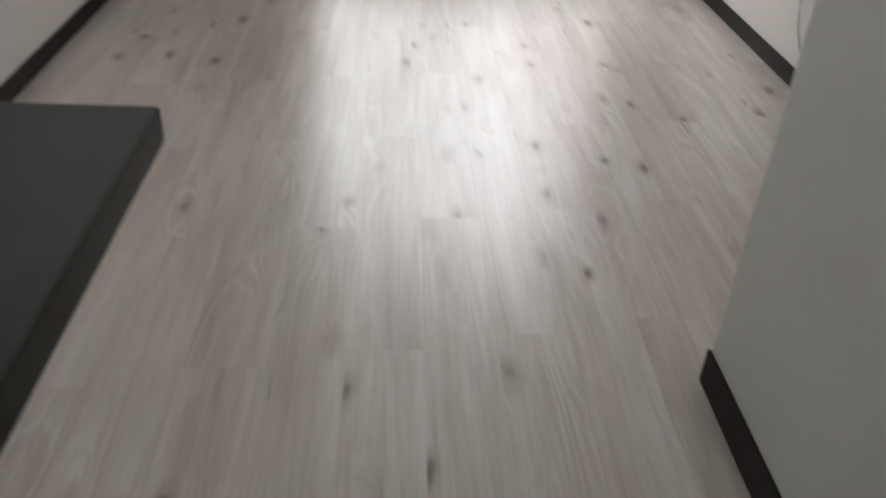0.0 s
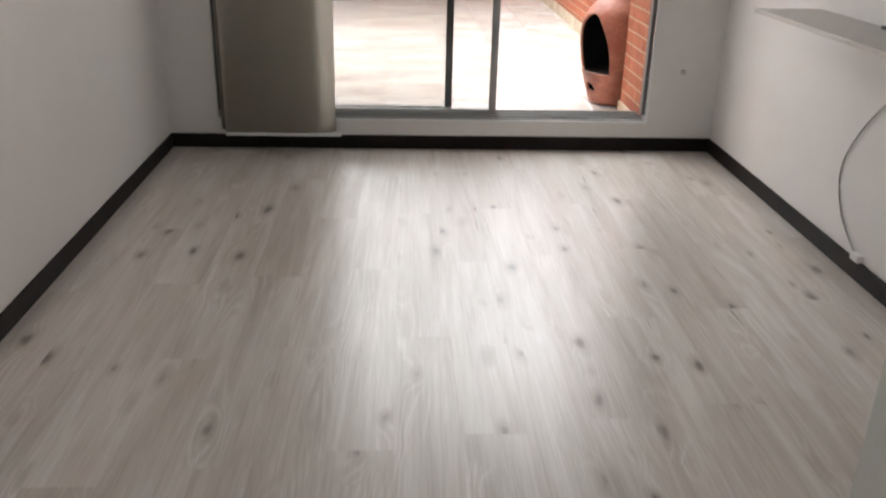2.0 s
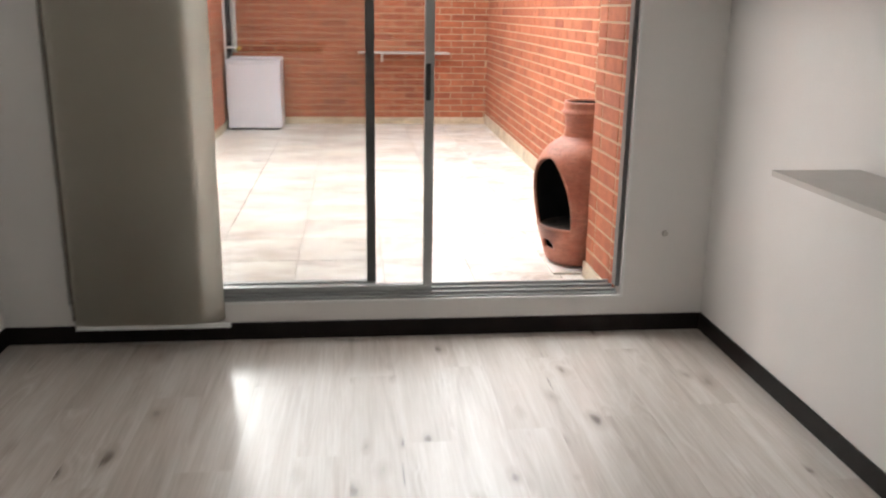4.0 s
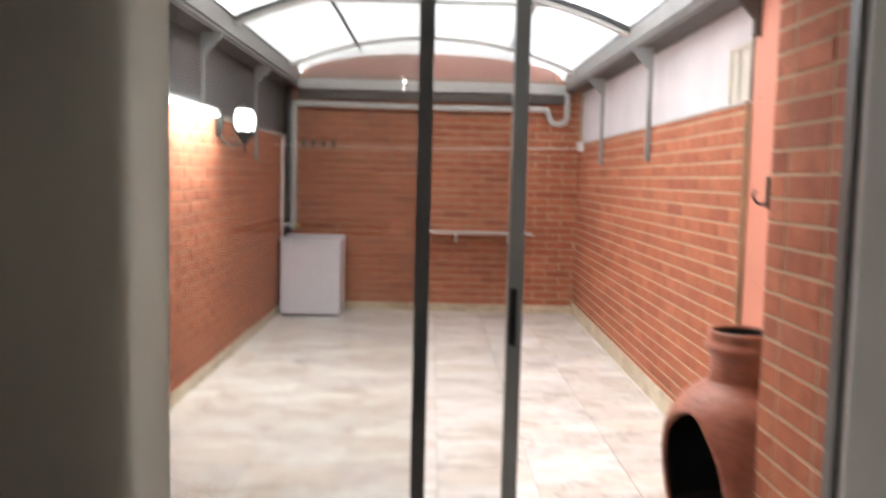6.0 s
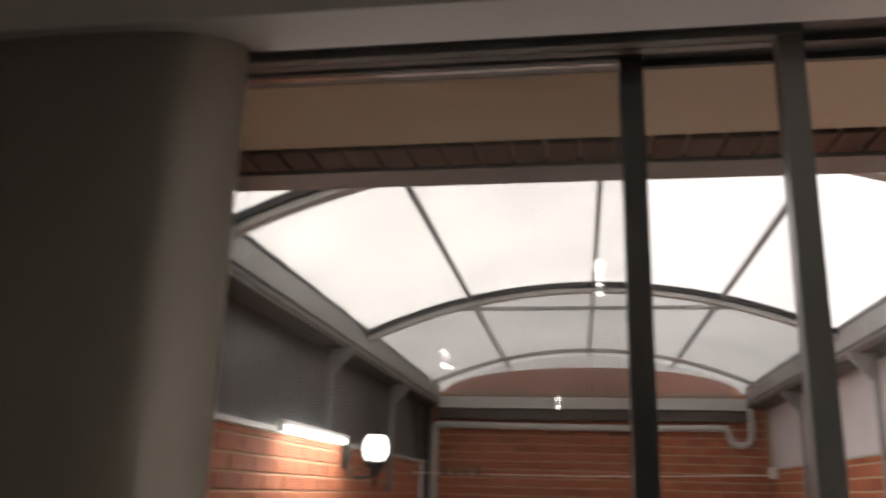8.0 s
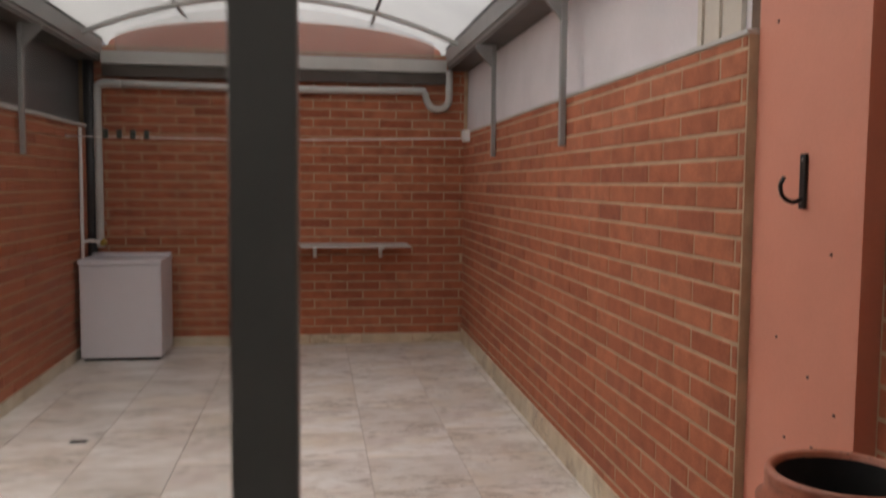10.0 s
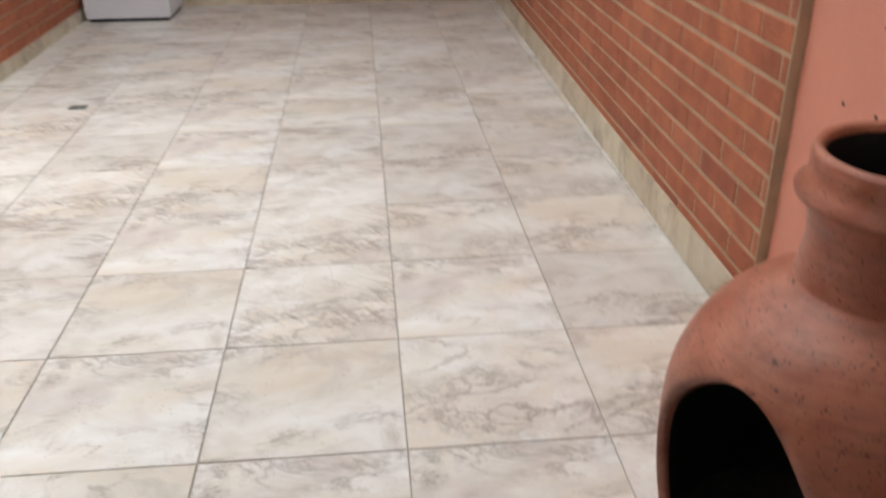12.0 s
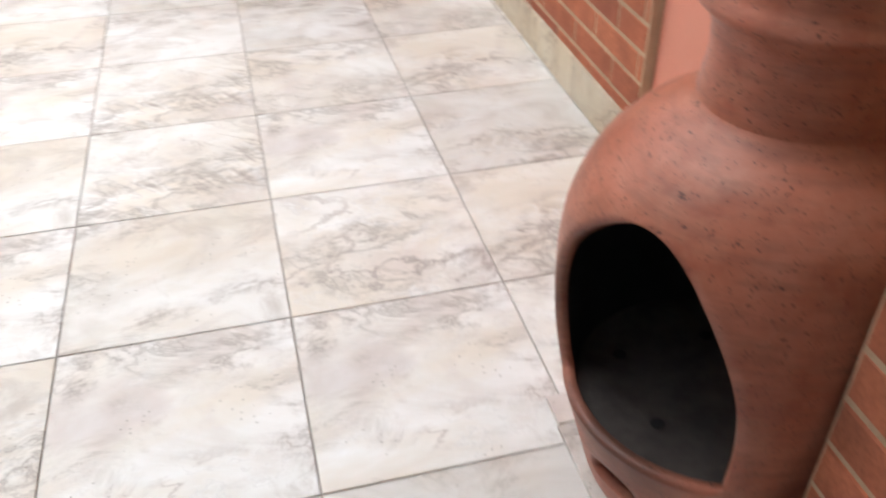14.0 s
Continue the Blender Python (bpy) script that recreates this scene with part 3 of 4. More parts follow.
for yb in (4.00, 4.98):
    bm = bmesh.new()
    prof = [(0.0, 0.0), (-0.14, 0.0), (-0.12, -0.035), (-0.08, -0.062), (-0.03, -0.075), (0.0, -0.075)]
    ends = [[bm.verts.new((XR - 0.001 + a, yb + d, 1.6495 + c)) for a, c in prof] for d in (-0.016, 0.016)]
    bm.faces.new(ends[0])
    bm.faces.new(ends[1])
    for i in range(len(prof)):
        j = (i + 1) % len(prof)
        bm.faces.new((ends[0][i], ends[0][j], ends[1][j], ends[1][i]))
    part("bracket", bm, steel_grey, shelf2, "curved grey bracket")
part("small_clamp", boxes((1.36, 1.40, 3.44, 3.52, 0.998, 1.012), bevel=0.002), black_plastic, shelf, "small dark clip")

sock = thing("wall_socket", (XL, 2.78, 0.33), "white double wall socket low on the wall", "socket")
part("plate", boxes((XL, XL + 0.012, 2.72, 2.84, 0.285, 0.365), bevel=0.003), white_plastic, sock)
for yy in (2.752, 2.808):
    part("socket_face", boxes((XL + 0.012, XL + 0.016, yy - 0.018, yy + 0.018, 0.307, 0.343), bevel=0.003), white_plastic, sock)
    part("slots", boxes((XL + 0.0155, XL + 0.0172, yy - 0.008, yy - 0.0055, 0.320, 0.330), (XL + 0.0155, XL + 0.0172, yy + 0.0055, yy + 0.008, 0.320, 0.330)), black_plastic, sock)
cord = thing("wall_cable", (XR, 3.6, 0.08), "thin grey cable hanging in an arc along the wall", "cable")
arc = smooth_line([(XR - 0.012, 3.15, 0.955), (XR - 0.010, 3.35, 0.80), (XR - 0.008, 3.56, 0.60), (XR - 0.006, 3.67, 0.40), (XR - 0.006, 3.60, 0.22), (XR - 0.010, 3.42, 0.10)])
part("lead", tube(bmesh.new(), arc, 0.0035, 8), cable_grey, cord)
part("plug", boxes((XR - 0.03, XR - 0.001, 3.36, 3.42, 0.085, 0.115), bevel=0.004), white_plastic, cord, "small white plug")
solid("wall_plug", tube(bmesh.new(), [(1.195, YW - 0.012, 0.485), (1.195, YW, 0.485)], [0.012, 0.016], 10), shelf_board, "small plastic plug stub in the white wall", "wall plug")

for lx, ly in LIGHTS_XY:
    cl = thing("ceiling_light", (lx, ly, 2.44), "white ceiling lamp holder with a lit spiral bulb", "ceiling light", "ceiling lights")
    bm = bmesh.new()
    lathe(bm, [(0.0, CEIL - 0.001), (0.055, CEIL - 0.001), (0.052, CEIL - 0.018), (0.03, CEIL - 0.03), (0.024, CEIL - 0.05), (0.0, CEIL - 0.05)], lx, ly, 20)
    part("holder", bm, white_plastic, cl)
    turns = [(lx + 0.011 * math.cos(a), ly + 0.011 * math.sin(a), CEIL - 0.052 - a * 0.0016) for a in [i * 0.35 for i in range(60)]]
    part("spiral_bulb", tube(bmesh.new(), turns, 0.006, 6), bulb_glow, cl, "lit spiral bulb")

# ---- patio shell ----
solid("patio_slab", boxes((PXL - 0.5, PXR + 0.5, PY0, PY1 + 0.3, -0.2, PZ - 0.005)), grout, "grey grout bed of the patio floor", "floor", kind="structure")
LT = 1.965   # top of the side brick walls
w_l = thing("wall_patio_west", (PXL, 9.0, 0), "red brick patio wall with cream mortar", "brick wall", kind="structure")
part("mortar_bed", boxes((PXL - 0.2, PXL - 0.006, PY0, PY1, PZ - 0.005, LT)), mortar, w_l)
part("coping", boxes((PXL - 0.20, PXL + 0.012, PY0, PY1 - 0.001, LT, LT + 0.028), bevel=0.003), pvc_grey, w_l, "pale metal coping strip")


def east(y):
    """The east wall's brick face runs slightly askew."""
    return EX0 + (EX1 - EX0) * (y - 7.146) / (PY1 - 7.146)


def askew(bm):
    for v in bm.verts:
        v.co.x += east(v.co.y) - PXR
    return bm


w_r = thing("wall_patio_east", (PXR, 9.5, 0), "red brick patio wall with cream mortar", "brick wall", kind="structure")
part("mortar_bed", askew(boxes((PXR + 0.003, PXR + 0.2, 7.146, PY1, PZ - 0.005, LT))), mortar, w_r)
part("coping", askew(boxes((PXR - 0.004, PXR + 0.2, 7.146, PY1 - 0.001, LT, LT + 0.014))), pvc_grey, w_r)
w_f = thing("wall_patio_north", (0, PY1, 0), "tall red brick wall closing the patio", "brick wall", kind="structure")
part("mortar_bed", boxes((PXL - 0.2, PXR + 0.2, PY1 + 0.003, PY1 + 0.2, PZ - 0.005, 2.66)), mortar, w_f)
w_p = thing("wall_patio_pier", (0.99, 5.7, 0), "red brick pier beside the sliding door", "brick wall", kind="structure")
part("mortar_bed", boxes((0.9925, 0.9995, 5.347, PY0, DZ0, 2.46), (0.9925, 1.60, PY0, 5.8735, PZ - 0.005, 2.60)), mortar, w_p)
w_n = thing("wall_patio_niche", (1.44, 6.2, 0), "red brick wall behind the clay chimney stove", "brick wall", kind="structure")
part("mortar_bed", boxes((1.443, 1.60, 5.8745, 6.629, PZ - 0.005, 2.515)), mortar, w_n)
solid("wall_salmon", boxes((1.385, 1.60, 6.630, 7.144, PZ - 0.005, 2.515)), salmon_paint, "salmon pink painted wall with a few nail holes", "wall", kind="structure")
solid("wall_upper_east", boxes((PXR + 0.03, PXR + 0.2, 7.201, PY1, LT + 0.014, 2.75)), white_render, "white rendered wall above the bricks", "wall", kind="structure")
solid("wall_upper_west", boxes((PXL - 0.2, PXL - 0.07, PY0, PY1, LT + 0.028, 2.75)), grey_sheet, "smooth dark grey sheet wall above the bricks", "wall", kind="structure")
bm = bmesh.new()
ends = [[bm.verts.new((-0.2 + 1.42 * math.sin(a), y, 2.66 + 0.25 * math.cos(a))) for a in [math.pi * (i / 20 - 0.5) for i in range(21)]] for y in (PY1 + 0.01, PY1 + 0.15)]
bm.faces.new(ends[0])
bm.faces.new(ends[1])
for i in range(21):
    bm.faces.new((ends[0][i], ends[0][(i + 1) % 21], ends[1][(i + 1) % 21], ends[1][i]))
# added wall, there only to block the bright horizon sky past the gable
solid("horizon_blocker", boxes((-4.0, 4.0, 14.65, 14.85, -0.2, 3.6)), white_render, "added pale wall blocking the bright horizon behind the patio", "wall", kind="structure")
solid("gable_north", bm, salmon_paint, "salmon painted wall behind the roof's end", "wall", kind="structure")
bm = boxes((PXL - 0.2, DX0 + 0.001, PY0, 5.71, 2.462, 2.60), (DX1 - 0.001, 1.60, PY0, 5.71, 2.462, 2.60))
slope = [(5.463, 2.5172), (5.710, 2.462), (5.710, 2.600), (5.502, 2.600), (5.502, 2.5177)]
ends = [[bm.verts.new((x, y, z)) for y, z in slope] for x in (DX0 + 0.002, DX1 - 0.002)]
bm.faces.new(ends[0])
bm.faces.new(ends[1])
for k in range(5):
    bm.faces.new((ends[0][k], ends[0][(k + 1) % 5], ends[1][(k + 1) % 5], ends[1][k]))
solid("soffit", bm, cream_paint, "cream painted soffit over the door", "soffit", kind="structure")
lintel = thing("lintel", (0, 5.755, 2.45), "soldier course of bricks over the door, coloured dark for shade", "lintel", kind="structure")
part("mortar_bed", boxes((PXL - 0.2, 1.60, 5.712, 5.83, 2.466, 3.2)), mortar, lintel)
solid("wall_house_upper", boxes((PXL - 0.2, 1.60, PY0, 5.71, 2.602, 3.2)), wall_paint, "plain house wall above the roof", "wall", kind="structure")

# ---- roof over the patio ----
RX0, RX1, RZ, RISE = -1.69, 1.29, 2.70, 0.325
RC = ((RX1 - RX0) / 2) ** 2 / (2 * RISE) + RISE / 2      # arch radius
RCX, RCZ = (RX0 + RX1) / 2, RZ + RISE - RC
HALF = math.asin((RX1 - RX0) / 2 / RC)
roof = thing("patio_roof", (RCX, 9.0, RZ), "vaulted opal polycarbonate roof on a grey steel frame", "roof")


def arch_point(f, r=RC):
    a = -HALF + 2 * HALF * f
    return RCX + r * math.sin(a), RCZ + r * math.cos(a)


def arch_x(x):
    return (math.asin((x - RCX) / RC) + HALF) / (2 * HALF)


def bar_along(y0, y1, f0, f1, r0, r1, steps=24):
    bm = bmesh.new()
    rows = []
    for i in range(steps + 1):
        f = f0 + (f1 - f0) * i / steps
        rows.append([bm.verts.new((arch_point(f, r)[0], y, arch_point(f, r)[1])) for y, r in ((y0, RC + r0), (y1, RC + r0), (y1, RC + r1), (y0, RC + r1))])
    for a, c in zip(rows, rows[1:]):
        for q in range(4):
            bm.faces.new((a[q], c[q], c[(q + 1) % 4], a[(q + 1) % 4]))
    bm.faces.new(rows[0])
    bm.faces.new(rows[-1])
    return bm


ARCH_Y = (7.0, 9.39, 11.78)
PURLIN_X = (-0.986, -0.19, 0.603)
for y in ARCH_Y:
    part("arch", bar_along(y - 0.03, y + 0.03, 0.0, 1.0, -0.064, -0.035), pvc_grey, roof)
    if y == ARCH_Y[2]:
        continue
    part("gasket", bar_along(y - 0.048, y + 0.048, 0.0, 1.0, -0.034, 0.0), black_plastic, roof)
    if y != ARCH_Y[1]:
        continue
    zt = RCZ + RC - 0.165
    xt = math.sqrt((RC - 0.03) ** 2 - (zt - RCZ) ** 2)
    tie = part("tie_bar", boxes((RCX - xt, RCX + xt, y - 0.012, y + 0.012, zt - 0.012, zt + 0.012)), steel_grey, roof)
    for x in PURLIN_X[::2]:
        zz = arch_point(arch_x(x))[1] - 0.05
        part("hanger", boxes((x - 0.012, x + 0.012, y - 0.008, y + 0.008, zt + 0.012, zz)), steel_grey, tie)
for x in PURLIN_X:
    f = arch_x(x)
    cx_, cz_ = arch_point(f, RC - 0.02)
    part("purlin", boxes((cx_ - 0.011, cx_ + 0.011, 5.97, 12.39, cz_ - 0.012, cz_ + 0.012)), aluminium_dark, roof)
fs = [0.0] + [arch_x(x) for x in PURLIN_X] + [1.0]
# last bay is stretched past the north wall to cover bright sky
ys = (5.90, 7.0, 9.39, 11.78, 14.6)
for y0, y1 in zip(ys, ys[1:]):
    for f0, f1 in zip(fs, fs[1:]):
        part("roof_panel", bar_along(y0 + 0.001, y1 - 0.001, f0 + 0.001, f1 - 0.001, 0.003, 0.009, 10), poly if y0 < 9 else poly_darker, roof)
for x0, x1, xo in ((RX0 - 0.16, RX0 + 0.03, "w"), (RX1 - 0.03, RX1 + 0.19, "e")):
    inner, outer = (x1, x0) if xo == "w" else (x0, x1)
    s = 1 if xo == "w" else -1
    dims = [(min(inner - s * 0.05, inner), max(inner - s * 0.05, inner), 5.95, 12.395, 2.575, 2.70), (min(inner - s * 0.05, inner - s * 0.018), max(inner - s * 0.05, inner - s * 0.018), 5.95, 12.395, 2.552, 2.574)]
    gut = part("side_beam", boxes(*dims, bevel=0.004), steel_grey, roof, "grey steel gutter beam")
    part("under_plate", boxes((min(outer, inner - s * 0.02), max(outer, inner - s * 0.02), 5.95, 12.395, 2.52, 2.551), bevel=0.003), under_steel, gut, "underside coloured dark brown for shade")
    part("beam_lip", boxes((inner - 0.012 if s > 0 else inner - 0.006, inner + 0.006 if s > 0 else inner + 0.012, 5.95, 12.395, 2.702, 2.716)), black_plastic, gut)
part("front_beam", boxes((PXL - 0.1, 1.50, 5.832, 5.945, 2.445, 2.72), bevel=0.004), steel_grey, roof, "pale grey front beam")
part("end_beam", boxes((RX0 + 0.031, RX1 - 0.031, 12.33, 12.395, 2.50, 2.61), bevel=0.004), pvc_grey, roof, "pale grey end beam")
# dark strip drawn where only the end beam's shade falls on the bricks
part("shade_strip", boxes((RX0 + 0.031, RX1 - 0.031, 12.350, 12.386, 2.395, 2.498), bevel=0.003), under_steel, roof, "dark strip added for the shade under the end beam")
bm = bmesh.new()
rim_ = [arch_point(0.05 + 0.9 * i / 24, RC - 0.01) for i in range(25)]
ends = [[bm.verts.new((x, y, z)) for x, z in rim_] + [bm.verts.new((rim_[-1][0], y, 2.612)), bm.verts.new((rim_[0][0], y, 2.612))] for y in (12.340, 12.346)]
for e in ends:
    bm.faces.new(e)
for i in range(27):
    j = (i + 1) % 27
    bm.faces.new((ends[0][i], ends[0][j], ends[1][j], ends[1][i]))
part("end_panel", bm, poly_hazy, roof, "hazy sheet closing the roof's end")
solid("roof_flashing", boxes((PXL - 0.2, RX0 - 0.001, 5.95, 12.6, 2.752, 2.762), (RX1 + 0.001, 1.64, 5.95, 12.6, 2.752, 2.762)), steel_grey, "grey sheet flashing along the roof's edges", "flashing", kind="structure")


def roof_bracket(x, y, s, z0=1.72, paint=steel_grey):
    """A flat post on the wall with a gusset up to the gutter beam."""
    b = thing("roof_bracket", (x, y, z0), "grey steel post and gusset carrying the roof", "bracket", "roof brackets")
    part("post", boxes((min(x, x + s * 0.03), max(x, x + s * 0.03), y - 0.018, y + 0.018, z0, 2.519), bevel=0.002), paint, b)
    bm = bmesh.new()
    tri = [(x + s * 0.031, 2.519), (x + s * 0.15, 2.519), (x + s * 0.15, 2.49), (x + s * 0.031, 2.36)]
    ends = [[bm.verts.new((a, y + d, c)) for a, c in tri] for d in (-0.012, 0.012)]
    bm.faces.new(ends[0])
    bm.faces.new(ends[1])
    for i in range(4):
        bm.faces.new((ends[0][i], ends[0][(i + 1) % 4], ends[1][(i + 1) % 4], ends[1][i]))
    part("gusset", bm, paint, b)


roof_bracket(PXL + 0.014, 8.88, 1, 2.0305)
roof_bracket(PXL + 0.014, 10.65, 1, 1.69)
roof_bracket(east(9.06) - 0.006, 9.06, -1, 1.72)
roof_bracket(east(10.9) - 0.006, 10.9, -1, 1.72)
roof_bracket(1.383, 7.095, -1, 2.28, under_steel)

vent = thing("wall_vent", (PXR, 7.48, 1.98), "cream two-panel vent set in the white wall", "vent")
part("frame", boxes((PXR + 0.012, PXR + 0.029, 7.375, 7.692, 1.982, 2.005), (PXR + 0.012, PXR + 0.029, 7.375, 7.692, 2.285, 2.307), (PXR + 0.012, PXR + 0.029, 7.375, 7.41, 2.005, 2.285), (PXR + 0.012, PXR + 0.029, 7.66, 7.692, 2.005, 2.285)), vent_paint, vent)
part("mullion", boxes((PXR + 0.012, PXR + 0.029, 7.528, 7.54, 2.005, 2.285)), vent_paint, vent)
for y0, y1 in ((7.41, 7.528), (7.54, 7.66)):
    part("panel", boxes((PXR + 0.022, PXR + 0.029, y0, y1, 2.005, 2.285)), vent_paint, vent)
solid("wall_quoin", boxes((1.387, 1.60, 7.146, 7.20, LT + 0.015, 2.515), bevel=0.004), shaded_brick, "narrow wall edge beside the vent, coloured dark for shade", "wall edge", kind="structure")

# ---- things on the patio ----
hook = thing("wall_hook", (1.383, 6.88, 1.46), "black iron hook screwed to the salmon wall", "hook")
part("plate", boxes((1.375, 1.3845, 6.867, 6.893, 1.462, 1.608), bevel=0.003), black_plastic, hook)
part("curl", tube(bmesh.new(), smooth_line([(1.376, 6.88, 1.488), (1.350, 6.88, 1.480), (1.323, 6.88, 1.495), (1.315, 6.88, 1.523), (1.325, 6.88, 1.546)]), 0.006, 8), black_plastic, hook)
for z in (1.478, 1.592):
    part("screw", tube(bmesh.new(), [(1.3735, 6.88, z), (1.3755, 6.88, z)], [0.003, 0.005], 8), steel_grey, hook)
for hy, hz in ((6.75, 1.35), (6.83, 1.02), (6.99, 1.10), (6.71, 0.95), (7.04, 1.98), (6.80, 0.84), (6.93, 0.83)):
    solid("nail_hole", tube(bmesh.new(), [(1.3815, hy, hz), (1.3855, hy, hz)], 0.004, 6), pvc_black, "small dark nail hole in the salmon wall", "nail hole", "nail holes")

dryer = thing("clothes_dryer", (-1.43, 12.05, PZ), "white enamel laundry machine standing in the corner", "dryer")
part("body", boxes((-1.742, -1.116, 11.825, 12.36, PZ + 0.022, 0.857), bevel=0.018), white_enamel, dryer)
part("lid", boxes((-1.748, -1.110, 11.808, 12.365, 0.859, 0.897), bevel=0.010), white_enamel, dryer, "white lid with a rounded edge")
part("plinth", boxes((-1.72, -1.14, 11.85, 12.33, PZ, PZ + 0.022)), black_plastic, dryer)
part("console", boxes((-1.742, -1.116, 12.24, 12.36, 0.898, 0.918), bevel=0.008), white_enamel, dryer)

fold = thing("wall_table", (0.36, 12.2, 0.9), "narrow pale grey folding shelf on the brick wall", "shelf")
part("board", boxes((-0.20, 0.915, 12.03, 12.398, 0.972, 0.990), bevel=0.004), pvc_grey, fold)
for x in (0.10, 0.68):
    part("bracket", boxes((x - 0.015, x + 0.015, 12.12, 12.398, 0.950, 0.9715), (x - 0.015, x + 0.015, 12.372, 12.398, 0.86, 0.950), bevel=0.002), white_plastic, fold)

jbox = thing("junction_box", (PXR, 12.10, 1.88), "small white plastic box on the brick wall", "box")
part("case", boxes((PXR - 0.06, PXR - 0.008, 12.03, 12.17, 1.885, 1.985), bevel=0.006), white_plastic, jbox)
part("cover", boxes((PXR - 0.066, PXR - 0.0605, 12.04, 12.16, 1.895, 1.975), bevel=0.002), white_plastic, jbox)
line = thing("clothes_line", (0, 11.95, 1.85), "thin white clothes line stretched between the walls", "clothes line")
part("cord", tube(bmesh.new(), smooth_line([(PXL + 0.01, 11.72, 1.862), (-0.2, 11.92, 1.868), (PXR - 0.067, 12.09, 1.912)], 6), 0.006, 6), rope_white, line)
part("eye_screw", tube(bmesh.new(), [(PXL - 0.002, 11.72, 1.862), (PXL + 0.03, 11.72, 1.862)], 0.01, 8), rope_white, line)
for i in range(4):
    x = -1.50 + i * 0.10
    yy, zz = 11.72 + (x - PXL) / (PXR - PXL) * 0.37, 1.868
    pg = thing("clothes_peg", (x, yy, zz), "small dark peg clipped on the clothes line", "clothes peg", "pegs on the line")
    part("jaw", boxes((x - 0.02, x + 0.02, yy - 0.012, yy - 0.002, zz - 0.02, zz + 0.055), bevel=0.002), peg_dark, pg)
    part("jaw", boxes((x - 0.02, x + 0.02, yy + 0.002, yy + 0.012, zz - 0.02, zz + 0.055), bevel=0.002), peg_dark, pg)

pipe = thing("drain_pipe", (-1.70, 12.33, 0.98), "grey plastic drain pipe round the far corner", "pipe")
part("downpipe", tube(bmesh.new(), smooth_line([(-1.70, 12.35, 0.96), (-1.70, 12.35, 1.6), (-1.70, 12.35, 2.26), (-1.685, 12.35, 2.318), (-1.63, 12.35, 2.335), (-1.5, 12.35, 2.335)], 6), 0.036, 14), pvc_grey, pipe)
part("cross_pipe", tube(bmesh.new(), smooth_line([(-1.5, 12.35, 2.335), (0.0, 12.355, 2.325), (0.98, 12.36, 2.335), (1.06, 12.36, 2.32), (1.085, 12.36, 2.26), (1.12, 12.36, 2.20), (1.19, 12.36, 2.18), (1.26, 12.36, 2.21), (1.285, 12.36, 2.28), (1.285, 12.36, 2.52)], 6), 0.032, 14), pvc_grey, pipe)
for z in (1.15, 1.95):
    part("clip", boxes((-1.745, -1.655, 12.372, 12.40, z, z + 0.02)), steel_grey, pipe)
solid("waste_stack", tube(bmesh.new(), [(-1.765, 12.345, PZ), (-1.765, 12.345, 2.52)], 0.045, 16), pvc_black, "black waste pipe in the corner", "pipe")
sup = thing("water_pipe", (PXL + 0.02, 12.0, 0.3), "thin white water pipe on the brick wall", "pipe")
part("riser", tube(bmesh.new(), [(PXL + 0.018, 12.06, 0.28), (PXL + 0.018, 12.06, 1.95)], 0.014, 10), white_plastic, sup)
part("tap_arm", tube(bmesh.new(), smooth_line([(PXL + 0.018, 12.06, 1.02), (PXL + 0.08, 12.07, 1.035), (PXL + 0.14, 12.10, 1.02)]), 0.013, 10), white_plastic, sup)
part("valve", tube(bmesh.new(), [(PXL + 0.15, 12.10, 1.0), (PXL + 0.19, 12.10, 1.035)], [0.02, 0.026], 10), brass, sup, "brass tap handle")

drain = thing("floor_drain", (-1.19, 9.635, PZ), "small grey grate in the patio floor", "drain")
part("rim", boxes((-1.235, -1.145, 9.60, 9.67, PZ + 0.0005, PZ + 0.004)), steel_grey, drain)
for i in range(4):
    part("slot", boxes((-1.226 + i * 0.020, -1.214 + i * 0.020, 9.609, 9.661, PZ + 0.0042, PZ + 0.005)), black_plastic, drain)

# wall lamp
lamp = thing("wall_lantern", (PXL, 9.36, 1.72), "black iron wall lantern with a lit white globe", "wall lamp")
LX, LY = -1.575, 9.36
bm = bmesh.new()
tube(bm, smooth_line([(PXL + 0.001, LY, 1.83), (PXL + 0.012, LY, 1.87), (PXL + 0.016, LY, 1.935), (PXL + 0.012, LY, 2.0), (PXL + 0.001, LY, 2.04)]), [0.018] * 8 + [0.035] * 16 + [0.018] * 9, 12)
part("backplate", bm, lamp_iron, lamp)
part("arm", tube(bmesh.new(), smooth_line([(PXL + 0.02, LY, 1.90), (PXL + 0.035, LY, 1.82), (PXL + 0.09, LY, 1.775), (LX - 0.03, LY, 1.785), (LX, LY, 1.83)]), 0.010, 10), lamp_iron, lamp)
part("scroll", tube(bmesh.new(), smooth_line([(PXL + 0.06, LY, 1.80), (PXL + 0.10, LY, 1.83), (PXL + 0.14, LY, 1.82), (PXL + 0.13, LY, 1.795)]), 0.006, 8), lamp_iron, lamp)
bm = bmesh.new()
lathe(bm, [(0.002, 1.715), (0.012, 1.74), (0.009, 1.78), (0.03, 1.80), (0.045, 1.83), (0.07, 1.855), (0.076, 1.875), (0.0, 1.876)], LX, LY, 16)
part("cup", bm, lamp_iron, lamp)
bm = bmesh.new()
lathe(bm, [(0.0, 1.877), (0.054, 1.878), (0.071, 1.905), (0.079, 1.95), (0.076, 1.99), (0.064, 2.025), (0.044, 2.042), (0.0, 2.046)], LX, LY, 20)
part("globe", bm, globe_glow, lamp, "lit white ribbed globe")
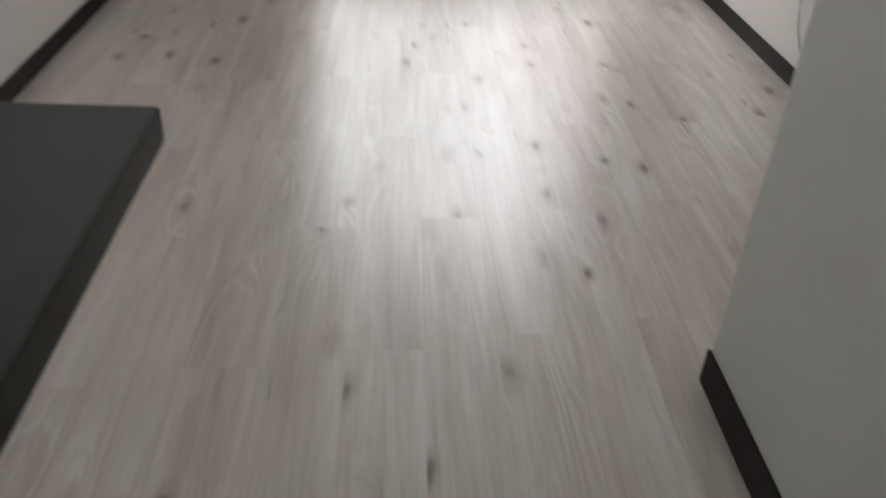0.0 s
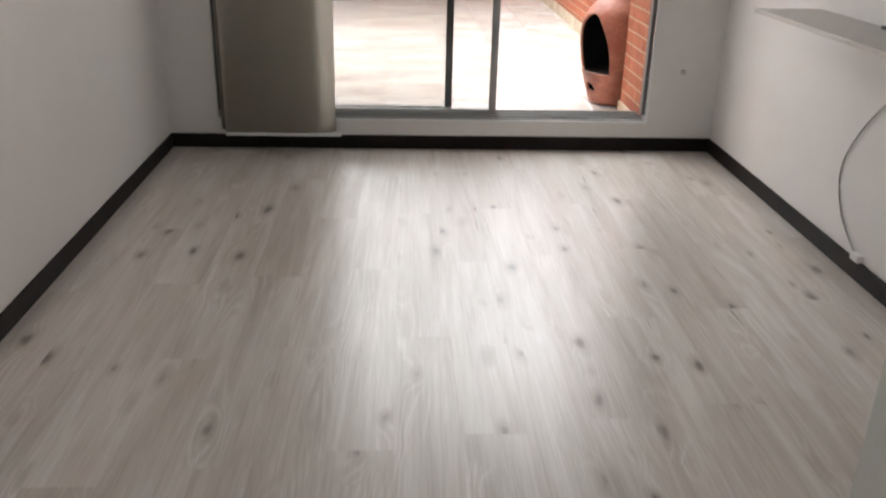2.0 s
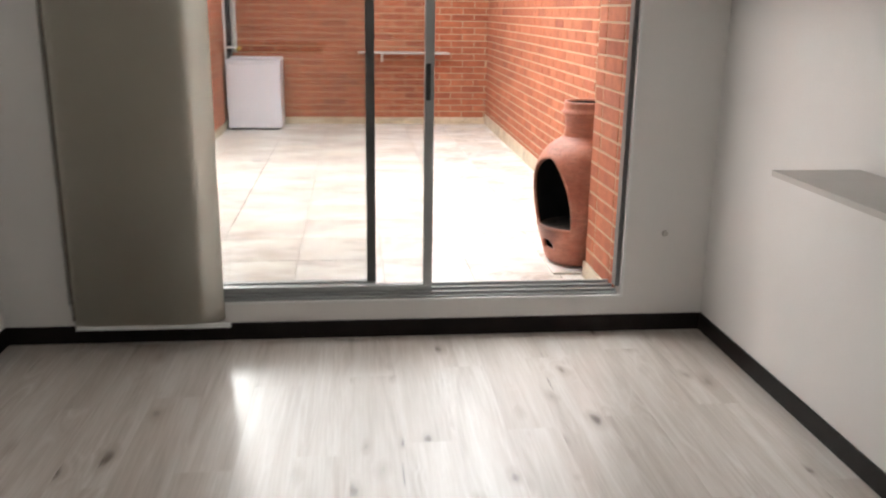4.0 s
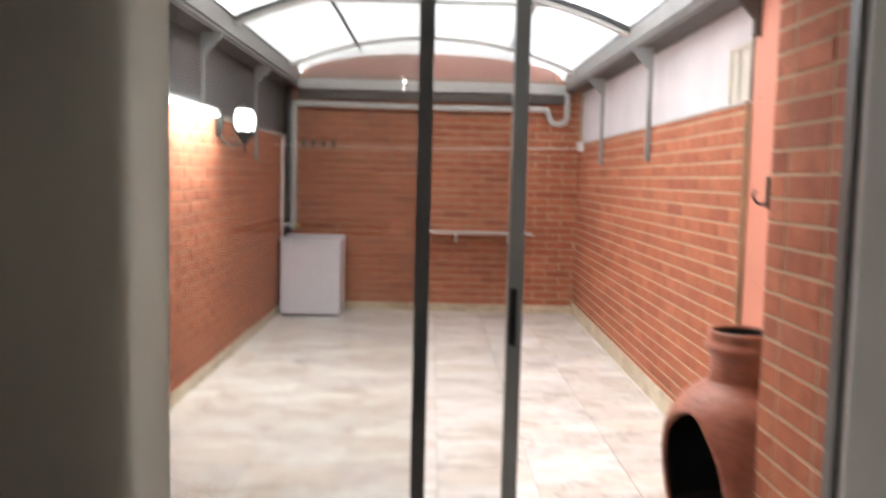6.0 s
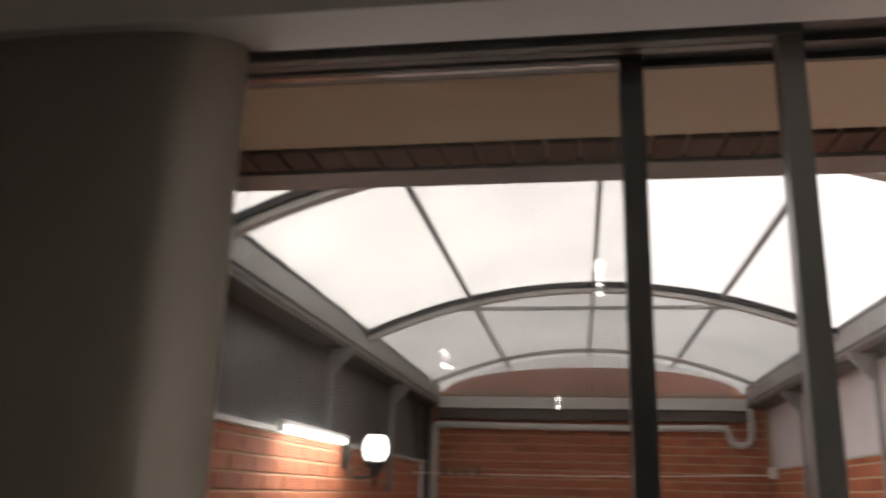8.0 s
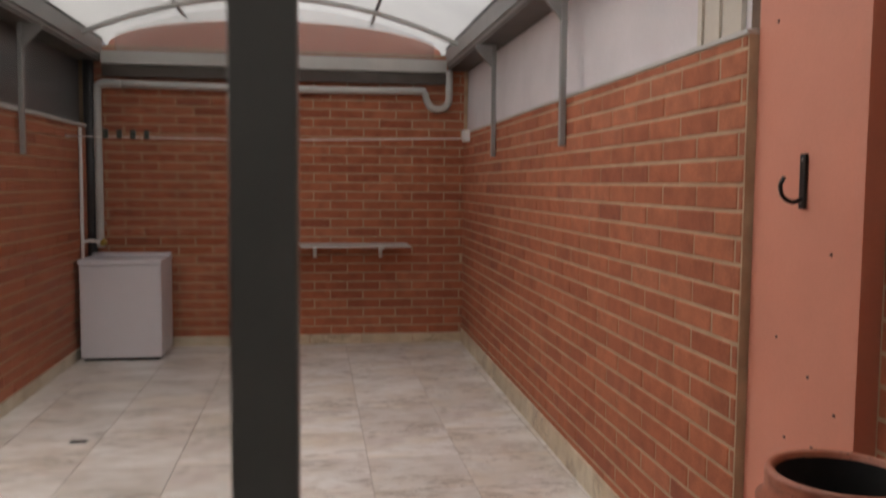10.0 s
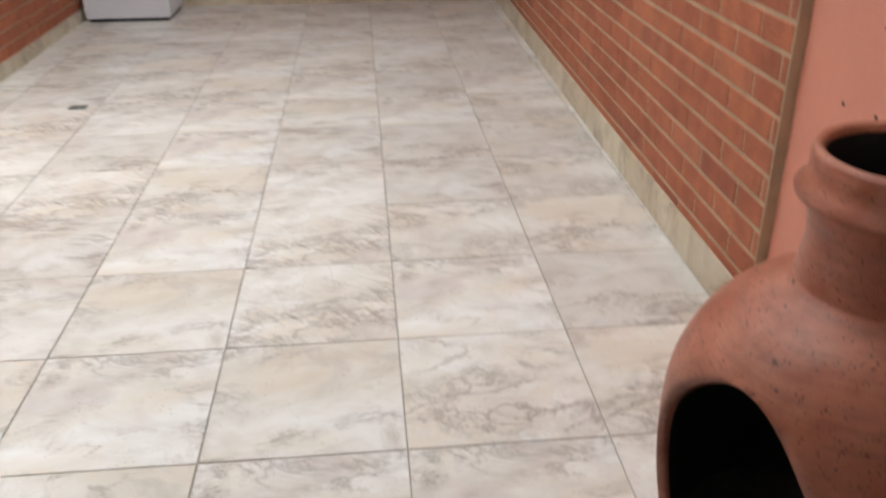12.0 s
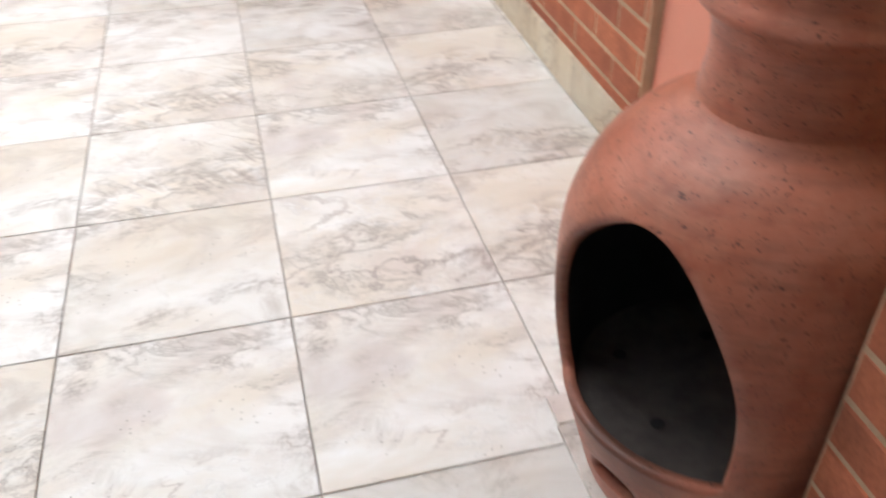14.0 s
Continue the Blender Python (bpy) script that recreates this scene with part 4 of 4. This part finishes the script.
bm = bmesh.new()
lathe(bm, [(0.050, 2.038), (0.056, 2.047), (0.036, 2.062), (0.012, 2.074), (0.008, 2.095), (0.0, 2.10)], LX, LY, 16)
part("cap", bm, lamp_iron, lamp)
for k in range(6):
    a = k * math.tau / 6 + 0.3
    pts = [(LX + r * math.cos(a), LY + r * math.sin(a), z) for r, z in ((0.066, 1.862), (0.078, 1.900), (0.086, 1.945), (0.083, 1.985), (0.088, 2.005))]
    part("claw", tube(bmesh.new(), pts, 0.0075, 6), lamp_iron, lamp)
flood = thing("tube_lamp", (PXL, 8.66, 1.99), "long lit white tube lamp along the wall's coping", "wall lamp")
part("housing", boxes((PXL + 0.014, PXL + 0.050, 8.06, 9.26, 2.004, 2.030), bevel=0.004), white_plastic, flood)
part("tube", tube(bmesh.new(), [(PXL + 0.034, 8.09, 1.988), (PXL + 0.034, 9.23, 1.988)], 0.014, 12), flood_glow, flood, "lit white tube")
for y in (8.075, 9.245):
    part("end_cap", boxes((PXL + 0.018, PXL + 0.050, y - 0.014, y + 0.014, 1.970, 2.0035), bevel=0.003), white_plastic, flood)

# clay chimney stove
CX, CY = 1.011, 6.148
A0 = math.pi + radians(22)     # the fire opening looks out over the patio
for y0, y1, x0 in ((5.90, 6.297, 0.823), (6.301, 6.372, 0.827)):
    solid("tile_offcut", boxes((x0, 1.03, y0, y1, PZ + 0.0005, PZ + 0.012), bevel=0.001), tile_mat, "loose offcut of floor tile under the stove", "tile", "tile offcuts")
stove = thing("chimney_stove", (CX, CY, PZ + 0.012), "terracotta clay chimney stove with a sooty open mouth", "clay stove")
PROFILE = [(0.146, 0.098), (0.166, 0.104), (0.182, 0.130), (0.200, 0.190), (0.219, 0.255), (0.240, 0.330), (0.254, 0.410), (0.262, 0.490), (0.264, 0.560), (0.260, 0.620), (0.247, 0.680), (0.225, 0.734), (0.190, 0.778), (0.152, 0.805), (0.129, 0.820),
           (0.121, 0.836), (0.118, 0.880), (0.121, 0.918), (0.130, 0.938), (0.145, 0.950), (0.146, 0.958), (0.134, 0.968), (0.131, 0.985), (0.132, 1.008), (0.126, 1.018), (0.116, 1.014), (0.112, 0.990), (0.106, 0.930), (0.104, 0.850)]
zz_ = [p[1] for p in PROFILE[:25]]
rr_ = [p[0] for p in PROFILE[:25]]


def clay_radius(z):
    for i in range(len(zz_) - 1):
        if zz_[i] <= z <= zz_[i + 1]:
            t = (z - zz_[i]) / (zz_[i + 1] - zz_[i])
            t0 = rr_[i]
            m0 = (rr_[i + 1] - rr_[max(i - 1, 0)]) / max(1e-4, zz_[i + 1] - zz_[max(i - 1, 0)]) * (zz_[i + 1] - zz_[i])
            j = min(i + 2, len(zz_) - 1)
            m1 = (rr_[j] - rr_[i]) / max(1e-4, zz_[j] - zz_[i]) * (zz_[i + 1] - zz_[i])
            return (2 * t ** 3 - 3 * t * t + 1) * t0 + (t ** 3 - 2 * t * t + t) * m0 + (-2 * t ** 3 + 3 * t * t) * rr_[i + 1] + (t ** 3 - t * t) * m1
    return rr_[-1]


def clay_band(bm, zs, gap, fill=0, sides=72):
    rings = []
    for z in zs:
        r, w = clay_radius(z), gap(z)
        rings.append([bm.verts.new((CX + r * math.cos(A0 + w + (math.tau - 2 * w) * k / sides), CY + r * math.sin(A0 + w + (math.tau - 2 * w) * k / sides), z)) for k in range(sides + 1)])
    for r0, r1 in zip(rings, rings[1:]):
        for k in range(sides):
            bm.faces.new((r0[k], r0[k + 1], r1[k + 1], r1[k])).smooth = True
    if fill:
        inner = []
        for z in zs:
            r, w = clay_radius(z), gap(z)
            inner.append([bm.verts.new((CX + r * math.cos(A0 - w + 2 * w * k / fill), CY + r * math.sin(A0 - w + 2 * w * k / fill), z)) for k in range(fill + 1)])
        for r0, r1 in zip(inner, inner[1:]):
            for k in range(fill):
                bm.faces.new((r0[k], r0[k + 1], r1[k + 1], r1[k])).smooth = True


def span(a, b, n):
    return [a + (b - a) * i / n for i in range(n + 1)]


def lean(bm):
    """The hand-made neck stands a little off the belly's middle."""
    for v in bm.verts:
        t = min(1.0, max(0.0, (v.co.z - 0.62) / 0.21))
        t = t * t * (3 - 2 * t)
        v.co.x += 0.018 * t
        v.co.y -= 0.006 * t
    return bm


V0, V1, M0, M1 = 0.190, 0.250, 0.320, 0.716
bm = bmesh.new()
clay_band(bm, span(0.104, V0, 8), lambda z: radians(14), 6)
clay_band(bm, span(V0, V1, 8), lambda z: radians(14) * math.sqrt(max(0.0, 1 - ((z - V0) / (V1 - V0)) ** 2)) + radians(1) * (z - V0) / (V1 - V0))
clay_band(bm, span(V1, M0, 8), lambda z: radians(1 + 43 * (z - V1) / (M0 - V1)), 18)
clay_band(bm, [M0 + (M1 - M0) * math.sin(i / 26 * math.pi / 2) for i in range(27)], lambda z: radians(44) * max(0.0, 1 - ((z - M0) / (M1 - M0)) ** 2.3) ** 0.5)
clay_band(bm, span(M1, 0.836, 12), lambda z: 0.0)
bmesh.ops.remove_doubles(bm, verts=bm.verts, dist=0.0004)
body = part("body", lean(bm), [clay, soot], stove)
wall_mod = body.modifiers.new("thickness", "SOLIDIFY")
wall_mod.thickness, wall_mod.offset, wall_mod.material_offset = 0.02, -1.0, 1
bm = bmesh.new()
lathe(bm, [(0.125, 0.800), (0.1245, 0.834)] + PROFILE[16:], CX, CY, 72)
part("neck", lean(bm), clay, stove, "clay neck with a flared collar")
bm = bmesh.new()
lathe(bm, [(0.1035, 0.80), (0.1035, 0.93), (0.109, 0.988), (0.1125, 1.006)], CX, CY, 48)
part("flue_lining", lean(bm), soot, stove, "sooty inside of the neck")
bm = bmesh.new()
lathe(bm, [(0.0, 0.1), (0.146, 0.098), (0.166, 0.104)], CX, CY, 48)
part("foot", bm, clay, stove)
bm = bmesh.new()
lathe(bm, [(0.0, 0.300), (0.10, 0.298), (0.213, 0.308)], CX, CY, 48)
part("ash_floor", bm, ash, stove, "grey ash-covered fire floor")
for a, r in ((1.1, 0.12), (2.4, 0.15), (3.6, 0.13), (4.6, 0.15)):
    bm = bmesh.new()
    lathe(bm, [(0.0, 0.3065), (0.012, 0.3055)], CX + r * math.cos(a), CY + r * math.sin(a), 10)
    part("air_hole", bm, soot, stove)

# ---- pieces: floor planks, tiles, skirting, bricks ----
floor = thing("floor", (0, 2, 0), "pale grey-washed knotty laminate floor", "floor", kind="structure")


def piece_mesh(name, lx, ly, lz, mat, ch=0.002):
    """A flat block with chamfered upper edges, its middle at the origin."""
    a, b, c = lx / 2, ly / 2, lz / 2
    v = [(-a, -b, -c), (a, -b, -c), (a, b, -c), (-a, b, -c), (-a, -b, c - ch), (a, -b, c - ch), (a, b, c - ch), (-a, b, c - ch), (-a + ch, -b + ch, c), (a - ch, -b + ch, c), (a - ch, b - ch, c), (-a + ch, b - ch, c)]
    f = [(3, 2, 1, 0), (8, 9, 10, 11)] + [(i, (i + 1) % 4, 4 + (i + 1) % 4, 4 + i) for i in range(4)] + [(4 + i, 4 + (i + 1) % 4, 8 + (i + 1) % 4, 8 + i) for i in range(4)]
    me = bpy.data.meshes.new(name)
    me.from_pydata(v, [], f)
    me.materials.append(mat)
    return me


MESHES = {}


def piece(name, size, at, mat, parent, turn=None, ch=0.002):
    key = (name, mat.name, *(round(s, 4) for s in size))
    if key not in MESHES:
        MESHES[key] = piece_mesh(name, *size, mat, ch)
    ob = new(name, MESHES[key])
    ob.parent = parent
    at = Vector(at) - PLACE[parent.name]
    ob.matrix_basis = Matrix.Translation(at) @ turn if turn else Matrix.Translation(at)
    return ob


random.seed(7)
PW, PL = 0.193, 1.24
x, col = XL + 0.003, 0
while x < XR - 0.01:
    w = min(PW, XR - 0.003 - x)
    y = YB - (col * 0.47 % 1) * PL
    while y < YW - 0.01:
        y0, y1 = max(y, YB + 0.002), min(y + PL, YW - 0.002)
        if y1 - y0 > 0.05 and not (x > 0.45 and y1 < 1.5):
            piece("plank", (w - 0.0002, y1 - y0 - 0.0002, 0.012), (x + w / 2, (y0 + y1) / 2, -0.006), plank_mat, floor, ch=0.0002)
        y += PL
    x += PW
    col += 1

patio = thing("patio_floor", (0, 9, PZ), "cream and brown veined stone-look tile floor", "tiled floor", kind="structure")
TX, TY, TPX, TPY = 0.372, 6.745, 0.486, 0.4835
i0 = math.floor((PXL - TX) / TPX)
for i in range(i0, i0 + 9):
    for j in range(-3, 13):
        x0, x1 = max(TX + i * TPX, PXL + 0.001), min(TX + (i + 1) * TPX, PXR + 0.01)
        y0, y1 = max(TY + j * TPY, PY0 + 0.001), min(TY + (j + 1) * TPY, PY1 - 0.001)
        if x1 - x0 > 0.02 and y1 - y0 > 0.02:
            piece("tile", (x1 - x0 - 0.004, y1 - y0 - 0.004, 0.012), ((x0 + x1) / 2, (y0 + y1) / 2, PZ - 0.006), tile_mat, patio, ch=0.001)
SK = 0.088


def skirting(parent, p0, p1, inward, SK=SK):
    """Cut tiles stood along the foot of a wall."""
    d = Vector(p1) - Vector(p0)
    n = max(1, round(d.length / 0.43))
    for k in range(n):
        a, b = Vector(p0) + d * (k / n), Vector(p0) + d * ((k + 1) / n)
        mid = (a + b) / 2 + Vector(inward) * 0.006
        along_y = abs(d.y) > abs(d.x)
        ln = d.length / n - 0.004
        piece("skirting_tile", (0.012, ln, SK) if along_y else (ln, 0.012, SK), (mid.x, mid.y, PZ + SK / 2 + 0.0005), skirt_mat, parent, pose(0, 0, 0, 0, 0, -math.degrees(math.atan2(d.x, d.y))) if along_y else None, 0.0012)


skirting(w_l, (PXL, PY0, 0), (PXL, PY1 - 0.013, 0), (1, 0, 0))
skirting(w_r, (EX0, 7.149, 0), (EX1, PY1 - 0.013, 0), (-1, 0, 0), 0.128)
skirting(w_f, (PXL, PY1, 0), (PXR, PY1, 0), (0, -1, 0))
skirting(w_p, (0.99, PY0 + 0.002, 0), (0.99, 5.876, 0), (-1, 0, 0))
skirting(w_n, (1.44, 5.90, 0), (1.44, 6.626, 0), (-1, 0, 0))


def brick_wall(parent, origin, along, out, length, z0, z1, near, first=None, gap=(0.010, 0.0108)):
    """Running bond: the bricks within the near stretch are single parts, the rest one mesh."""
    along, out = Vector(along), Vector(out)
    turn = Matrix((along, Vector((0, 0, 1)), out)).transposed().to_4x4()
    rest, count = bmesh.new(), 0
    rows = int(math.ceil((z1 - z0) / BR_H))
    for r in range(rows):
        za, zb = z0 + r * BR_H, min(z0 + (r + 1) * BR_H, z1)
        if zb - za < 0.02:
            continue
        s = (first(r) if first else BR_L / 2 * (1 - r % 2)) - BR_L - random.uniform(0, 0.012)
        while s < length:
            a, b = max(s, 0.0), min(s + BR_L, length)
            s += BR_L
            if b - a < 0.03:
                continue
            full = abs(b - a - BR_L) < 1e-6
            size = (b - a - gap[0], zb - za - gap[1], 0.012)
            at = Vector(origin) + along * ((a + b) / 2) + Vector((0, 0, (za + zb) / 2)) + out * (-0.006 + random.uniform(-0.0012, 0.0012))
            tilt = turn @ pose(0, 0, 0, random.uniform(-0.5, 0.5), random.uniform(-0.3, 0.3), random.uniform(-0.25, 0.25))
            if near(at) and count < 300:
                piece("brick", tuple(round(v, 3) for v in size), at, brick_mat, parent, tilt, 0.003)
                count += 1
            else:
                me = piece_mesh("b", *size, brick_mat, 0.003)
                me.transform(Matrix.Translation(at - PLACE[parent.name]) @ tilt)
                rest.from_mesh(me)
                bpy.data.meshes.remove(me)
    if rest.verts:
        me = bpy.data.meshes.new("far_bricks")
        rest.to_mesh(me)
        me.materials.append(brick_mat)
        ob = new("brick_courses", me)
        ob.parent = parent
        tagged(ob, kind="stuff")
    rest.free()


brick_wall(w_p, (0.99, 5.876, 0), (0, -1, 0), (-1, 0, 0), 5.876 - 5.349, PZ, 2.44, lambda p: True, lambda r: 0.151 + 0.006 * (r % 2), (0.011, 0.0095))
brick_wall(w_n, (1.44, 6.627, 0), (0, -1, 0), (-1, 0, 0), 0.745, PZ, 2.51, lambda p: True)
slant = math.atan2(EX1 - EX0, PY1 - 7.146)
brick_wall(w_r, (EX1, PY1, 0), (-math.sin(slant), -math.cos(slant), 0), (-math.cos(slant), math.sin(slant), 0), PY1 - 7.148, PZ, LT, lambda p: p.y < 11.2)
brick_wall(w_l, (PXL, PY0, 0), (0, 1, 0), (1, 0, 0), PY1 - PY0, PZ, LT, lambda p: p.y > 8.6)
brick_wall(w_f, (PXL, PY1, 0), (1, 0, 0), (0, -1, 0), PXR - PXL, PZ, 2.655, lambda p: p.z < 2.2)
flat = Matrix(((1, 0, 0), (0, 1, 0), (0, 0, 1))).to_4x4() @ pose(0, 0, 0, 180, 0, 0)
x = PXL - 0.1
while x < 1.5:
    piece("brick", (0.070, 0.112, 0.012), (x, 5.772, 2.459), shaded_brick, lintel, flat @ pose(0, 0, 0, 0, 0, random.uniform(-1, 1)), 0.003)
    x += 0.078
